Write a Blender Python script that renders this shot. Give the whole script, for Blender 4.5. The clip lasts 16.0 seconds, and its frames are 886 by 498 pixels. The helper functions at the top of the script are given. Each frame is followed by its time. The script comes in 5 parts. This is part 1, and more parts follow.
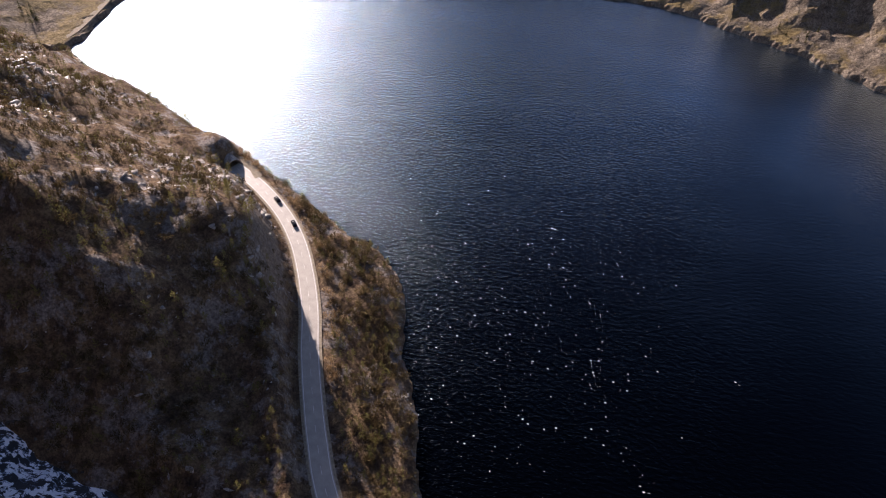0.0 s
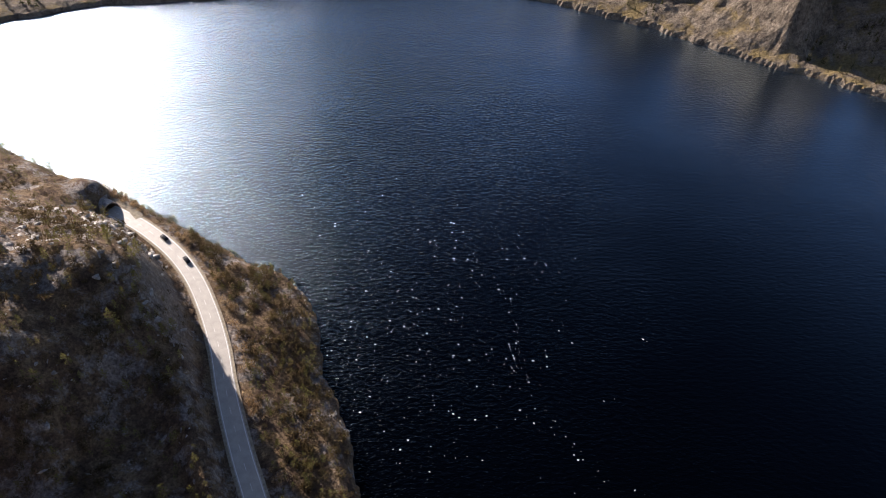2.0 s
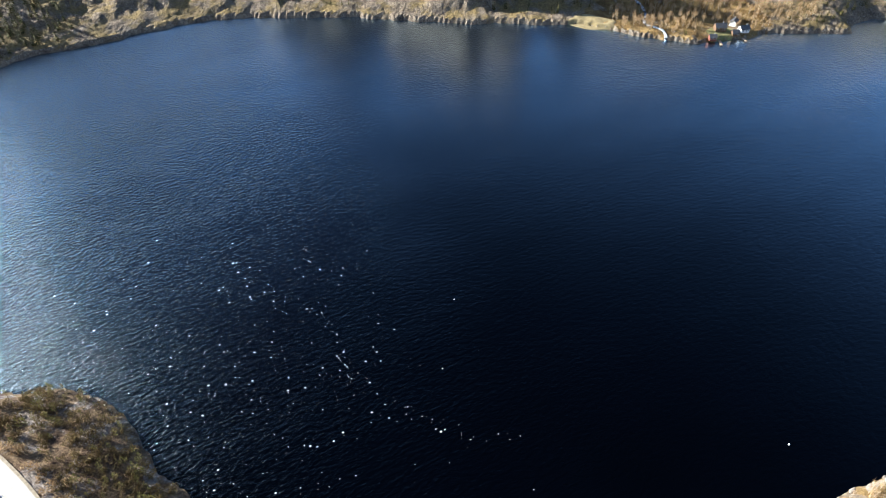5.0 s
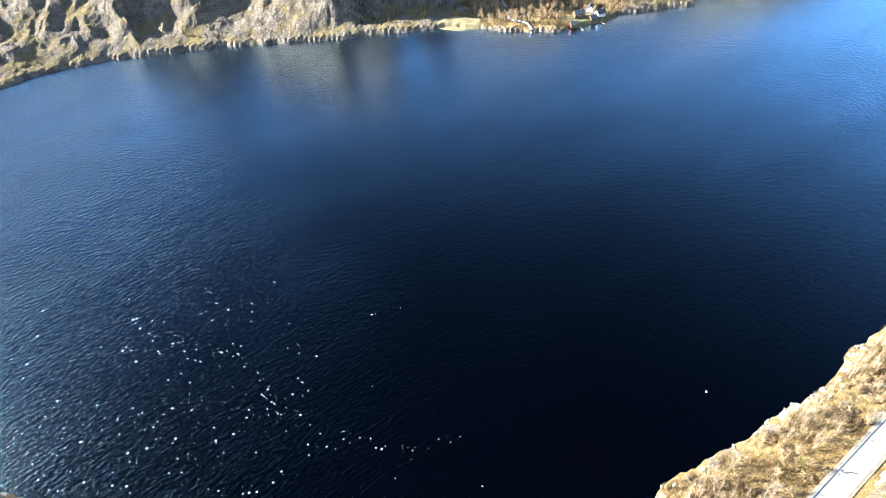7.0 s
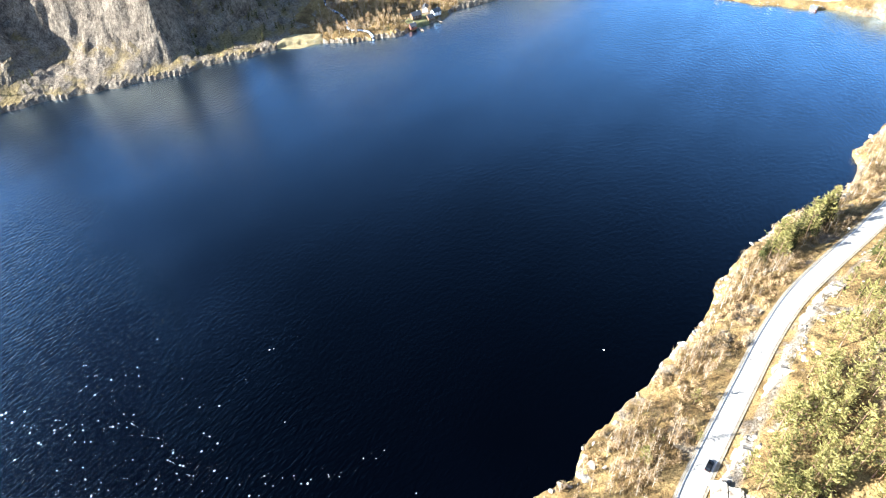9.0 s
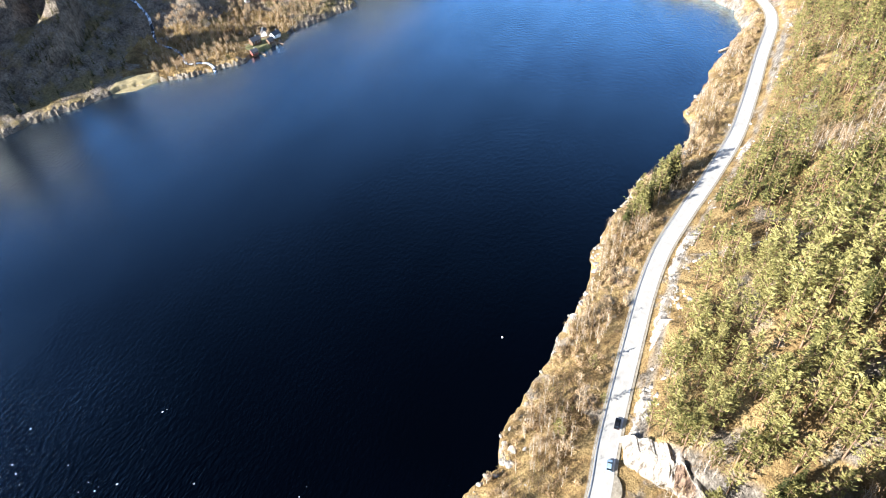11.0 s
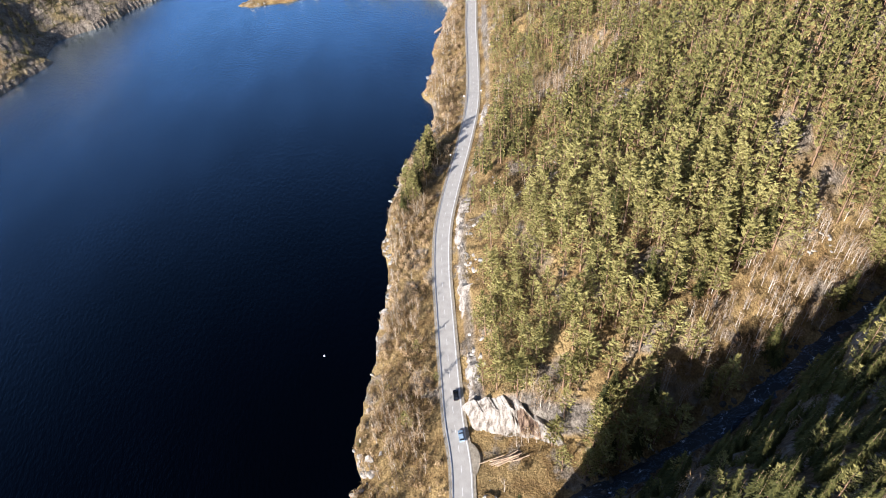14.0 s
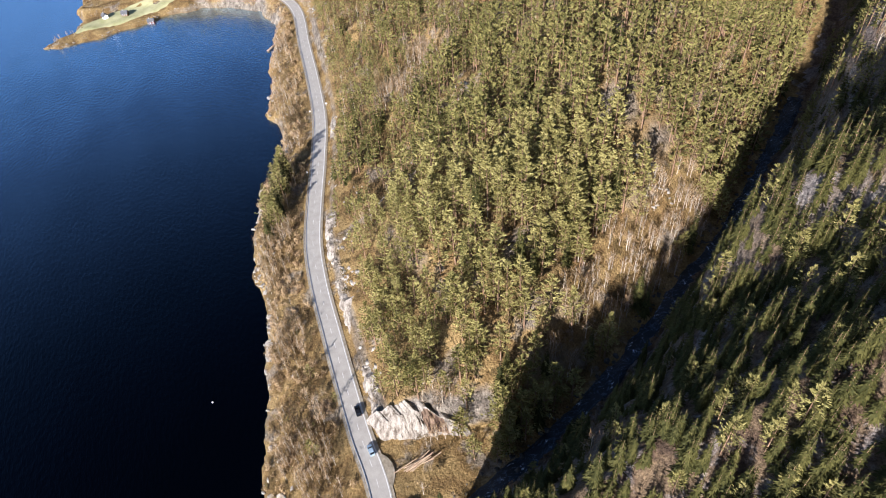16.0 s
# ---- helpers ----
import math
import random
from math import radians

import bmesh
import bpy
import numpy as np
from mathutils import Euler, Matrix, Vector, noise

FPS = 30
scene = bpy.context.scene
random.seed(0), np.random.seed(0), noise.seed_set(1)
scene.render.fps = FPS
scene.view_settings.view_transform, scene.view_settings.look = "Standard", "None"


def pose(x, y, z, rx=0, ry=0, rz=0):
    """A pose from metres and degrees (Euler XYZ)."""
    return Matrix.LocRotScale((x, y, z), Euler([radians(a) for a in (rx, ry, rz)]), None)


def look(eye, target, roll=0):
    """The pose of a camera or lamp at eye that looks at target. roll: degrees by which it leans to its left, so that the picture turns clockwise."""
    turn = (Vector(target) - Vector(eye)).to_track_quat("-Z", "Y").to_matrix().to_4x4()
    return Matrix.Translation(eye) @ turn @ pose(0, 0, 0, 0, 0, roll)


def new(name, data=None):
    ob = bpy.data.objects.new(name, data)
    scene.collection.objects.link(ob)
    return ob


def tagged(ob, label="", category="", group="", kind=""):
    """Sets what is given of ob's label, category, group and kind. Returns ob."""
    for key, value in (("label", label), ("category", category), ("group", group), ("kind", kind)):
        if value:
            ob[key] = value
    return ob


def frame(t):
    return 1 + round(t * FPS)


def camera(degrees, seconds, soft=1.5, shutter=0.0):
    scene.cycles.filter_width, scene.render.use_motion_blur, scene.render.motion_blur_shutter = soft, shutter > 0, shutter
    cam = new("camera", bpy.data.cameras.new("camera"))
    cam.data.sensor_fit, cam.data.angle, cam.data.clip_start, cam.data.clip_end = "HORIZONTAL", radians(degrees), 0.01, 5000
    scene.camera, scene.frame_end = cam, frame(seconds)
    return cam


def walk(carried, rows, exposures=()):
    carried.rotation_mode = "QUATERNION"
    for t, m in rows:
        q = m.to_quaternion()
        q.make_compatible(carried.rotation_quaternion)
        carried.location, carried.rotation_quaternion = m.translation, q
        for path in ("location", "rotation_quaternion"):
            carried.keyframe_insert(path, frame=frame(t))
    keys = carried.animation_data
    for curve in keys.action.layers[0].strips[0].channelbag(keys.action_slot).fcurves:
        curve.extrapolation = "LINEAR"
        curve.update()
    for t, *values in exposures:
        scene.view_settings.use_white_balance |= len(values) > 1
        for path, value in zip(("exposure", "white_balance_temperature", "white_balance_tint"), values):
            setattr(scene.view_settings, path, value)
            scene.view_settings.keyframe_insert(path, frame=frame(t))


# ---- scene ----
# camera: hovers high over the river mouth and pans round to the east
EYE = (0.0, 0.0, 222.0)
# seconds, heading (counter-clockwise from +y), tilt below level, roll
ROWS = [
    (0.0, 9.12, 45.44, 4.08),
    (0.5, 6.48, 45.29, 3.93),
    (1.0, 3.80, 45.07, 3.88),
    (1.5, 0.63, 44.79, 3.69),
    (2.0, -3.02, 44.56, 3.32),
    (2.5, -7.39, 44.40, 2.90),
    (3.0, -12.53, 44.33, 2.24),
    (3.5, -18.20, 44.26, 1.75),
    (4.0, -22.44, 44.14, 1.07),
    (6.5, -36.91, 43.21, -1.88),
    (7.0, -40.03, 43.09, -2.29),
    (7.5, -43.30, 43.04, -2.94),
    (8.0, -47.03, 43.02, -3.44),
    (8.5, -51.03, 43.02, -3.90),
    (9.0, -54.06, 42.98, -4.21),
    (11.5, -72.07, 43.01, -5.71),
    (12.0, -75.84, 43.17, -6.14),
    (12.5, -79.99, 43.27, -6.26),
    (13.0, -84.20, 43.52, -6.25),
    (13.5, -88.83, 43.82, -5.98),
    (14.0, -93.61, 44.02, -5.86),
    (14.5, -97.72, 44.30, -5.81),
    (15.0, -101.99, 44.38, -5.64),
    (15.5, -105.89, 44.51, -5.60),
    (16.0, -109.35, 44.53, -5.55),
]
cam = camera(69.51, 16.0, soft=1.0)


def aim(yaw, tilt, roll):
    a, b = radians(yaw), radians(tilt)
    way = Vector((-math.sin(a) * math.cos(b), math.cos(a) * math.cos(b), -math.sin(b)))
    return look(EYE, Vector(EYE) + way, roll)


walk(cam, [(t, aim(y, p, r)) for t, y, p, r in ROWS],
     exposures=[(0.0, 1.1, 5900, 29), (1.5, 1.2, 5800, 23), (4.0, 1.45, 5500, 13), (6.5, 2.75, 5100, 5), (9.0, 2.75, 5050, 7), (11.5, 2.15, 5100, 11), (13.0, 1.8, 5150, 14), (16.0, 1.42, 5150, 17)])

# daylight: a low sun over the lake, clear sky
SUN_AZ, SUN_EL = 43.0, 22.0  # degrees west of +y, degrees above level
SUN = Vector((-math.sin(radians(SUN_AZ)) * math.cos(radians(SUN_EL)),
              math.cos(radians(SUN_AZ)) * math.cos(radians(SUN_EL)), math.sin(radians(SUN_EL))))
world = bpy.data.worlds.new("sky")
scene.world = world
world.use_nodes = True
wn = world.node_tree.nodes
sky = wn.new("ShaderNodeTexSky")
sky.sky_type, sky.sun_disc, sky.dust_density = "NISHITA", False, 0.6
sky.sun_elevation, sky.sun_rotation = radians(SUN_EL), radians(-SUN_AZ)
wn["Background"].inputs["Strength"].default_value = 0.043
world.node_tree.links.new(sky.outputs[0], wn["Background"].inputs["Color"])
lamp = bpy.data.lights.new("sun", "SUN")
lamp.energy, lamp.angle, lamp.color = 5.0, radians(0.53), (1.0, 0.85, 0.64)
sun = new("sun", lamp)
sun.matrix_world = look(SUN * 3000, (0, 0, 0))


# ---- materials ----
class Mat:
    """A small node-tree writer."""

    def __init__(self, name, rough=0.8, metal=0.0, spec=0.4):
        self.m = bpy.data.materials.new(name)
        self.m.use_nodes = True
        self.t = self.m.node_tree
        self.b = self.t.nodes["Principled BSDF"]
        self.b.inputs["Roughness"].default_value = rough
        self.b.inputs["Metallic"].default_value = metal
        self.b.inputs["Specular IOR Level"].default_value = spec

    def node(self, kind, **kw):
        n = self.t.nodes.new(kind)
        for k, v in kw.items():
            n.inputs[k].default_value = v
        return n

    def link(self, a, b):
        self.t.links.new(a, b)

    def coords(self):
        return self.t.nodes.new("ShaderNodeNewGeometry").outputs["Position"]

    def local(self):
        return self.t.nodes.new("ShaderNodeTexCoord").outputs["Object"]

    def noise(self, vec, scale, detail=4.0, rough=0.55, stretch=None):
        if stretch:
            mp = self.t.nodes.new("ShaderNodeMapping")
            mp.inputs["Scale"].default_value = stretch
            self.link(vec, mp.inputs["Vector"])
            vec = mp.outputs[0]
        n = self.node("ShaderNodeTexNoise", Scale=scale, Detail=detail, Roughness=rough)
        self.link(vec, n.inputs["Vector"])
        return n.outputs["Fac"]

    def ramp(self, fac, stops):
        r = self.t.nodes.new("ShaderNodeValToRGB")
        els = r.color_ramp.elements
        while len(els) < len(stops):
            els.new(0.5)
        for e, (p, c) in zip(els, stops):
            e.position = p
            e.color = (*c, 1) if len(c) == 3 else c
        self.link(fac, r.inputs[0])
        return r.outputs[0]

    def step(self, fac, lo, hi):
        n = self.node("ShaderNodeMapRange")
        n.inputs["From Min"].default_value, n.inputs["From Max"].default_value = lo, hi
        self.link(fac, n.inputs["Value"])
        return n.outputs[0]

    def mix(self, fac, a, b, mode="MIX"):
        n = self.t.nodes.new("ShaderNodeMix")
        n.data_type, n.blend_type = "RGBA", mode
        for s, v in ((n.inputs[0], fac), (n.inputs[6], a), (n.inputs[7], b)):
            if isinstance(v, (int, float)):
                s.default_value = v
            elif isinstance(v, tuple):
                s.default_value = (*v, 1)
            else:
                self.link(v, s)
        return n.outputs[2]

    def math(self, op, a, b):
        n = self.t.nodes.new("ShaderNodeMath")
        n.operation = op
        for s, v in ((n.inputs[0], a), (n.inputs[1], b)):
            if isinstance(v, (int, float)):
                s.default_value = v
            else:
                self.link(v, s)
        return n.outputs[0]

    def color(self, c):
        if isinstance(c, tuple):
            self.b.inputs["Base Color"].default_value = (*c, 1)
        else:
            self.link(c, self.b.inputs["Base Color"])
        return self

    def bump(self, height, dist, strength=1.0):
        n = self.node("ShaderNodeBump", Strength=strength, Distance=dist)
        self.link(height, n.inputs["Height"])
        self.link(n.outputs[0], self.b.inputs["Normal"])
        return self


def slope_of(m):
    n = m.t.nodes.new("ShaderNodeSeparateXYZ")
    m.link(m.t.nodes.new("ShaderNodeNewGeometry").outputs["Normal"], n.inputs[0])
    return n.outputs[2]


def ground_material():
    m = Mat("ground", 0.95, spec=0.15)
    p = m.coords()
    grass = m.ramp(m.noise(p, 0.09, 6), [(0.3, (0.1, 0.072, 0.03)), (0.45, (0.23, 0.155, 0.066)), (0.58, (0.37, 0.27, 0.12)), (0.75, (0.15, 0.094, 0.042))])
    fine = m.ramp(m.noise(p, 1.4, 5, 0.7), [(0.3, (0.35, 0.33, 0.3)), (0.7, (1.25, 1.2, 1.1))])
    grass = m.mix(1.0, grass, fine, "MULTIPLY")
    rock = m.ramp(m.noise(p, 0.22, 8, 0.7), [(0.25, (0.07, 0.062, 0.055)), (0.42, (0.25, 0.215, 0.175)), (0.6, (0.47, 0.415, 0.34)), (0.8, (0.2, 0.175, 0.145))])
    streak = m.ramp(m.noise(p, 0.5, 6, 0.6, (1, 1, 0.25)), [(0.35, (0.5, 0.48, 0.46)), (0.65, (1.1, 1.08, 1.05))])
    rock = m.mix(1.0, rock, streak, "MULTIPLY")
    steep = m.step(slope_of(m), 0.78, 0.6)
    patch = m.step(m.noise(p, 0.06, 7, 0.65), 0.56, 0.63)
    fac = m.math("MAXIMUM", m.math("MULTIPLY", patch, 0.75), steep)
    m.color(m.mix(fac, grass, rock))
    crack = m.math("MULTIPLY", m.math("ABSOLUTE", m.math("SUBTRACT", m.noise(p, 0.16, 9, 0.7), 0.5), 0.0), m.math("MULTIPLY", fac, 7.0))
    h = m.math("ADD", m.math("ADD", m.noise(p, 0.6, 8, 0.65), crack), m.math("MULTIPLY", m.noise(p, 3.5, 4), 0.25))
    return m.bump(h, 1.8, 0.9).m


def water_material():
    """Dark deep water under a rippled gloss that grows towards grazing view; the breeze dies away eastwards."""
    m = Mat("water", 0.5, spec=0.0)
    p = m.coords()
    m.color(m.ramp(m.noise(p, 0.006, 3), [(0.35, (0.0002, 0.0004, 0.0011)), (0.65, (0.0003, 0.0006, 0.0018))]))
    axes = m.t.nodes.new("ShaderNodeSeparateXYZ")
    m.link(p, axes.inputs[0])
    wander = m.math("MULTIPLY", m.noise(p, 0.008, 3, 0.5, (1, 1.8, 1)), 160.0)
    calm = m.step(m.math("ADD", axes.outputs[0], wander), 0.0, 220.0)
    swell = m.noise(p, 0.33, 2, 0.45, (1.0, 1.9, 1))
    chop = m.noise(p, 1.3, 2, 0.5, (1.0, 1.7, 1))
    h = m.math("MULTIPLY", m.math("ADD", m.math("MULTIPLY", swell, 0.85), m.math("MULTIPLY", chop, 0.36)), m.math("SUBTRACT", 1.0, m.math("MULTIPLY", calm, 0.8)))
    # scattered steep wavelets that catch the sun one by one
    crest = m.math("MAXIMUM", m.math("SUBTRACT", m.noise(p, 0.55, 1, 0.4, (1.0, 1.5, 1)), 0.57), 0.0)
    h = m.math("ADD", h, m.math("MULTIPLY", crest, m.math("MULTIPLY", m.math("SUBTRACT", 1.0, calm), 1.3)))
    m.bump(h, 0.8, 1.0)
    ripple = m.b.inputs["Normal"].links[0].from_socket
    gloss = m.t.nodes.new("ShaderNodeBsdfGlossy")
    m.link(m.math("ADD", m.math("MULTIPLY", calm, 0.02), 0.19), gloss.inputs["Roughness"])
    gloss.inputs["Color"].default_value = (0.66, 0.83, 1.0, 1)
    m.link(ripple, gloss.inputs["Normal"])
    face = m.node("ShaderNodeLayerWeight", Blend=0.5)
    m.link(ripple, face.inputs["Normal"])
    fac = m.math("ADD", m.math("MULTIPLY", m.math("POWER", face.outputs["Facing"], 5.2), 7.0), 0.002)
    facet = m.math("ABSOLUTE", m.math("SUBTRACT", m.noise(p, 0.34, 4, 0.65, (1.0, 2.3, 1)), 0.5), 0.0)
    lively = m.math("MULTIPLY", m.math("SUBTRACT", 1.0, calm), m.math("SUBTRACT", m.step(facet, 0.14, 0.0), 0.38))
    fac = m.math("MULTIPLY", fac, m.math("ADD", m.math("ADD", 0.82, m.math("MULTIPLY", calm, 0.45)), m.math("MULTIPLY", lively, 0.7)))
    gust = m.step(m.noise(p, 0.011, 4, 0.55, (1.0, 2.4, 1)), 0.3, 0.7)
    fac = m.math("MULTIPLY", fac, m.math("ADD", 0.88, m.math("MULTIPLY", gust, 0.24)))
    mix = m.t.nodes.new("ShaderNodeMixShader")
    m.link(fac, mix.inputs[0])
    m.link(m.b.outputs[0], mix.inputs[1])
    m.link(gloss.outputs[0], mix.inputs[2])
    out = next(n for n in m.t.nodes if n.type == "OUTPUT_MATERIAL")
    m.link(mix.outputs[0], out.inputs["Surface"])
    return m.m


def asphalt_material():
    m = Mat("asphalt", 0.55, spec=0.5)
    p = m.coords()
    base = m.ramp(m.noise(p, 0.35, 5), [(0.3, (0.34, 0.315, 0.275)), (0.7, (0.43, 0.4, 0.35))])
    grain = m.ramp(m.noise(p, 9.0, 4, 0.7), [(0.3, (0.8, 0.8, 0.8)), (0.7, (1.15, 1.15, 1.15))])
    return m.color(m.mix(1.0, base, grain, "MULTIPLY")).bump(m.noise(p, 25.0, 2), 0.01).m


def plain(name, a, b, scale=1.0, rough=0.7, metal=0.0, local=True, relief=0.0, spec=0.4):
    """Two tones mixed by noise."""
    m = Mat(name, rough, metal, spec)
    p = m.local() if local else m.coords()
    m.color(m.ramp(m.noise(p, scale, 5, 0.6), [(0.32, a), (0.68, b)]))
    if relief:
        m.bump(m.noise(p, scale * 3, 5, 0.6), relief)
    return m.m


def mountain_material():
    """Cracked grey-brown crags with dry growth on the ledges."""
    m = Mat("mountain_rock", 0.92, spec=0.2)
    p = m.coords()
    rock = m.ramp(m.noise(p, 0.13, 9, 0.74), [(0.3, (0.07, 0.058, 0.048)), (0.42, (0.175, 0.145, 0.112)), (0.54, (0.285, 0.24, 0.185)), (0.7, (0.37, 0.32, 0.255))])
    fine = m.ramp(m.noise(p, 0.8, 7, 0.72, (1, 1, 0.45)), [(0.35, (0.4, 0.38, 0.37)), (0.6, (1.15, 1.12, 1.08))])
    rock = m.mix(1.0, rock, fine, "MULTIPLY")
    dry = m.ramp(m.noise(p, 0.5, 6, 0.7), [(0.3, (0.1, 0.075, 0.03)), (0.6, (0.3, 0.225, 0.1))])
    ledge = m.math("MULTIPLY", m.step(slope_of(m), 0.72, 0.9), m.step(m.noise(p, 0.05, 6, 0.65), 0.44, 0.56))
    m.color(m.mix(ledge, rock, dry))
    return m.bump(m.math("ADD", m.noise(p, 0.2, 9, 0.72), m.math("MULTIPLY", m.noise(p, 0.9, 6, 0.65), 0.35)), 4.0, 1.0).m


def heath_material():
    """Brown heather moor with rusty grass and dark peat."""
    m = Mat("heath", 0.95, spec=0.15)
    p = m.coords()
    moor = m.ramp(m.noise(p, 0.16, 7, 0.65), [(0.3, (0.06, 0.043, 0.032)), (0.45, (0.155, 0.108, 0.072)), (0.58, (0.27, 0.2, 0.12)), (0.72, (0.115, 0.083, 0.058))])
    fine = m.ramp(m.noise(p, 1.1, 6, 0.75), [(0.35, (0.4, 0.38, 0.38)), (0.65, (1.3, 1.25, 1.2))])
    rock = m.ramp(m.noise(p, 0.4, 7, 0.7), [(0.3, (0.11, 0.1, 0.1)), (0.48, (0.34, 0.32, 0.31)), (0.64, (0.5, 0.48, 0.465))])
    bare = m.math("MAXIMUM", m.math("MULTIPLY", m.step(slope_of(m), 0.58, 0.42), 0.4), m.math("MULTIPLY", m.step(m.noise(p, 0.09, 9, 0.75, (1, 1, 0.5)), 0.51, 0.58), 0.7))
    m.link(m.math("SUBTRACT", 0.95, m.math("MULTIPLY", bare, 0.5)), m.b.inputs["Roughness"])
    m.color(m.mix(1.0, m.mix(bare, moor, rock), fine, "MULTIPLY"))
    return m.bump(m.math("ADD", m.noise(p, 0.45, 9, 0.7), m.math("MULTIPLY", m.noise(p, 2.5, 5, 0.6), 0.3)), 2.6, 1.0).m


GROUND, WATER, ASPHALT = ground_material(), water_material(), asphalt_material()
MOUNTAIN = mountain_material()
PAINT = plain("road_paint", (0.6, 0.59, 0.56), (0.78, 0.77, 0.74), 0.8, 0.7, local=False)


def leaf_material(name, dark, mid, light, rough=0.75):
    """Foliage: a tone for each tree and finer mottling within it."""
    m = Mat(name, rough, spec=0.15)
    r = m.t.nodes.new("ShaderNodeObjectInfo").outputs["Random"]
    i = m.t.nodes.new("ShaderNodeNewGeometry").outputs["Random Per Island"]
    f = m.math("ADD", m.math("MULTIPLY", m.noise(m.coords(), 0.12, 3), 0.55), m.math("ADD", m.math("MULTIPLY", r, 0.18), m.math("MULTIPLY", i, 0.28)))
    tone = m.ramp(f, [(0.25, dark), (0.5, mid), (0.78, light)])
    m.color(tone)
    # thin foliage lets part of the light through
    glow = m.t.nodes.new("ShaderNodeBsdfTranslucent")
    m.link(tone, glow.inputs["Color"])
    both = m.node("ShaderNodeMixShader", Fac=0.22)
    m.link(m.b.outputs[0], both.inputs[1])
    m.link(glow.outputs[0], both.inputs[2])
    m.link(both.outputs[0], next(n for n in m.t.nodes if n.type == "OUTPUT_MATERIAL").inputs["Surface"])
    return m.m


HEATH = heath_material()
PINE = leaf_material("pine_needles", (0.075, 0.075, 0.022), (0.225, 0.2, 0.062), (0.37, 0.325, 0.12))
OLIVE = leaf_material("olive_needles", (0.06, 0.058, 0.018), (0.16, 0.145, 0.045), (0.29, 0.25, 0.08))
SPRUCE = leaf_material("spruce_needles", (0.02, 0.024, 0.007), (0.055, 0.056, 0.016), (0.125, 0.115, 0.032))
TWIG = leaf_material("bare_twigs", (0.16, 0.1, 0.052), (0.34, 0.235, 0.125), (0.52, 0.4, 0.24), 0.85)
DARK_TWIG = leaf_material("dark_twigs", (0.045, 0.032, 0.016), (0.105, 0.076, 0.034), (0.19, 0.145, 0.064), 0.85)
BARK = plain("pine_bark", (0.13, 0.08, 0.05), (0.27, 0.17, 0.1), 2.0, 0.9, local=False)
BIRCH_BARK = plain("birch_bark", (0.3, 0.25, 0.19), (0.6, 0.54, 0.44), 2.0, 0.85, local=False)


def rock_material(name, dark, mid, light, relief=0.5, gloss=0.85):
    m = Mat(name, gloss, spec=0.4)
    p = m.coords()
    base = m.ramp(m.noise(p, 0.5, 8, 0.68), [(0.28, dark), (0.48, mid), (0.66, light)])
    lich = m.ramp(m.noise(p, 2.6, 5, 0.65), [(0.35, (0.6, 0.57, 0.52)), (0.6, (1.1, 1.08, 1.05))])
    m.color(m.mix(1.0, base, lich, "MULTIPLY"))
    return m.bump(m.noise(p, 1.6, 8, 0.65), relief).m


ROCK = rock_material("grey_rock", (0.13, 0.12, 0.11), (0.34, 0.315, 0.28), (0.52, 0.49, 0.44))
# wet stream-bed stone, made darker still for the shade over the creek
WET_SHADED_ROCK = rock_material("wet_shaded_rock", (0.03, 0.028, 0.026), (0.085, 0.078, 0.07), (0.17, 0.16, 0.145))
PALE_ROCK = rock_material("pale_rock", (0.15, 0.125, 0.1), (0.34, 0.3, 0.25), (0.52, 0.475, 0.41))


def cascade_material(name, cover, flow=(0.3, 1.0, 0.3), size=0.3):
    """Strands of white water braided over dark wet stone, drawn out along the flow."""
    m = Mat(name, 0.35, spec=0.5)
    p = m.coords()
    bend = m.node("ShaderNodeTexNoise", Scale=0.11, Detail=3.0)
    m.link(p, bend.inputs["Vector"])
    warp = m.t.nodes.new("ShaderNodeVectorMath")
    warp.operation = "MULTIPLY_ADD"
    m.link(bend.outputs["Color"], warp.inputs[0])
    warp.inputs[1].default_value = (9.0, 9.0, 0.0)
    m.link(p, warp.inputs[2])
    q = warp.outputs[0]
    strand = m.math("ABSOLUTE", m.math("SUBTRACT", m.noise(q, size, 3, 0.6, flow), 0.5), 0.0)
    thread = m.math("ABSOLUTE", m.math("SUBTRACT", m.noise(q, size * 2.6, 3, 0.6, flow), 0.5), 0.0)
    broken = m.math("MULTIPLY", m.step(m.noise(p, 0.3, 6, 0.7), cover, cover + 0.16), 0.09)
    f = m.math("SUBTRACT", broken, m.math("MINIMUM", strand, m.math("ADD", thread, 0.045)))
    m.color(m.ramp(m.step(f, -0.025, 0.045), [(0.1, (0.008, 0.01, 0.013)), (0.4, (0.12, 0.16, 0.23)), (0.75, (0.8, 0.84, 0.9))]))
    return m.bump(f, 0.8).m


CASCADE, BROOK = cascade_material("white_water", 0.41), cascade_material("brook_water", 0.56, (1.0, 0.3, 0.5), 0.7)


# ---- plan of the land ----
NEAR = [(-312, 333), (-265, 303), (-217, 288), (-169, 261), (-147, 252), (-119, 237), (-89, 220), (-57, 199),
        (-46, 184), (-42, 165), (-38, 148), (-28, 130), (-25, 117), (-18, 94), (0, 70), (40, 58), (75, 50), (100, 38),
        (112, 30), (124, 32), (136, 31), (156, 24), (172, 19), (191, 18), (204, 14), (228, 13), (250, 13), (262, 8),
        (275, 3), (302, 0), (326, -21), (358, -28), (377, -22), (394, -27), (415, -33), (447, -40), (469, -44), (508, -57)]
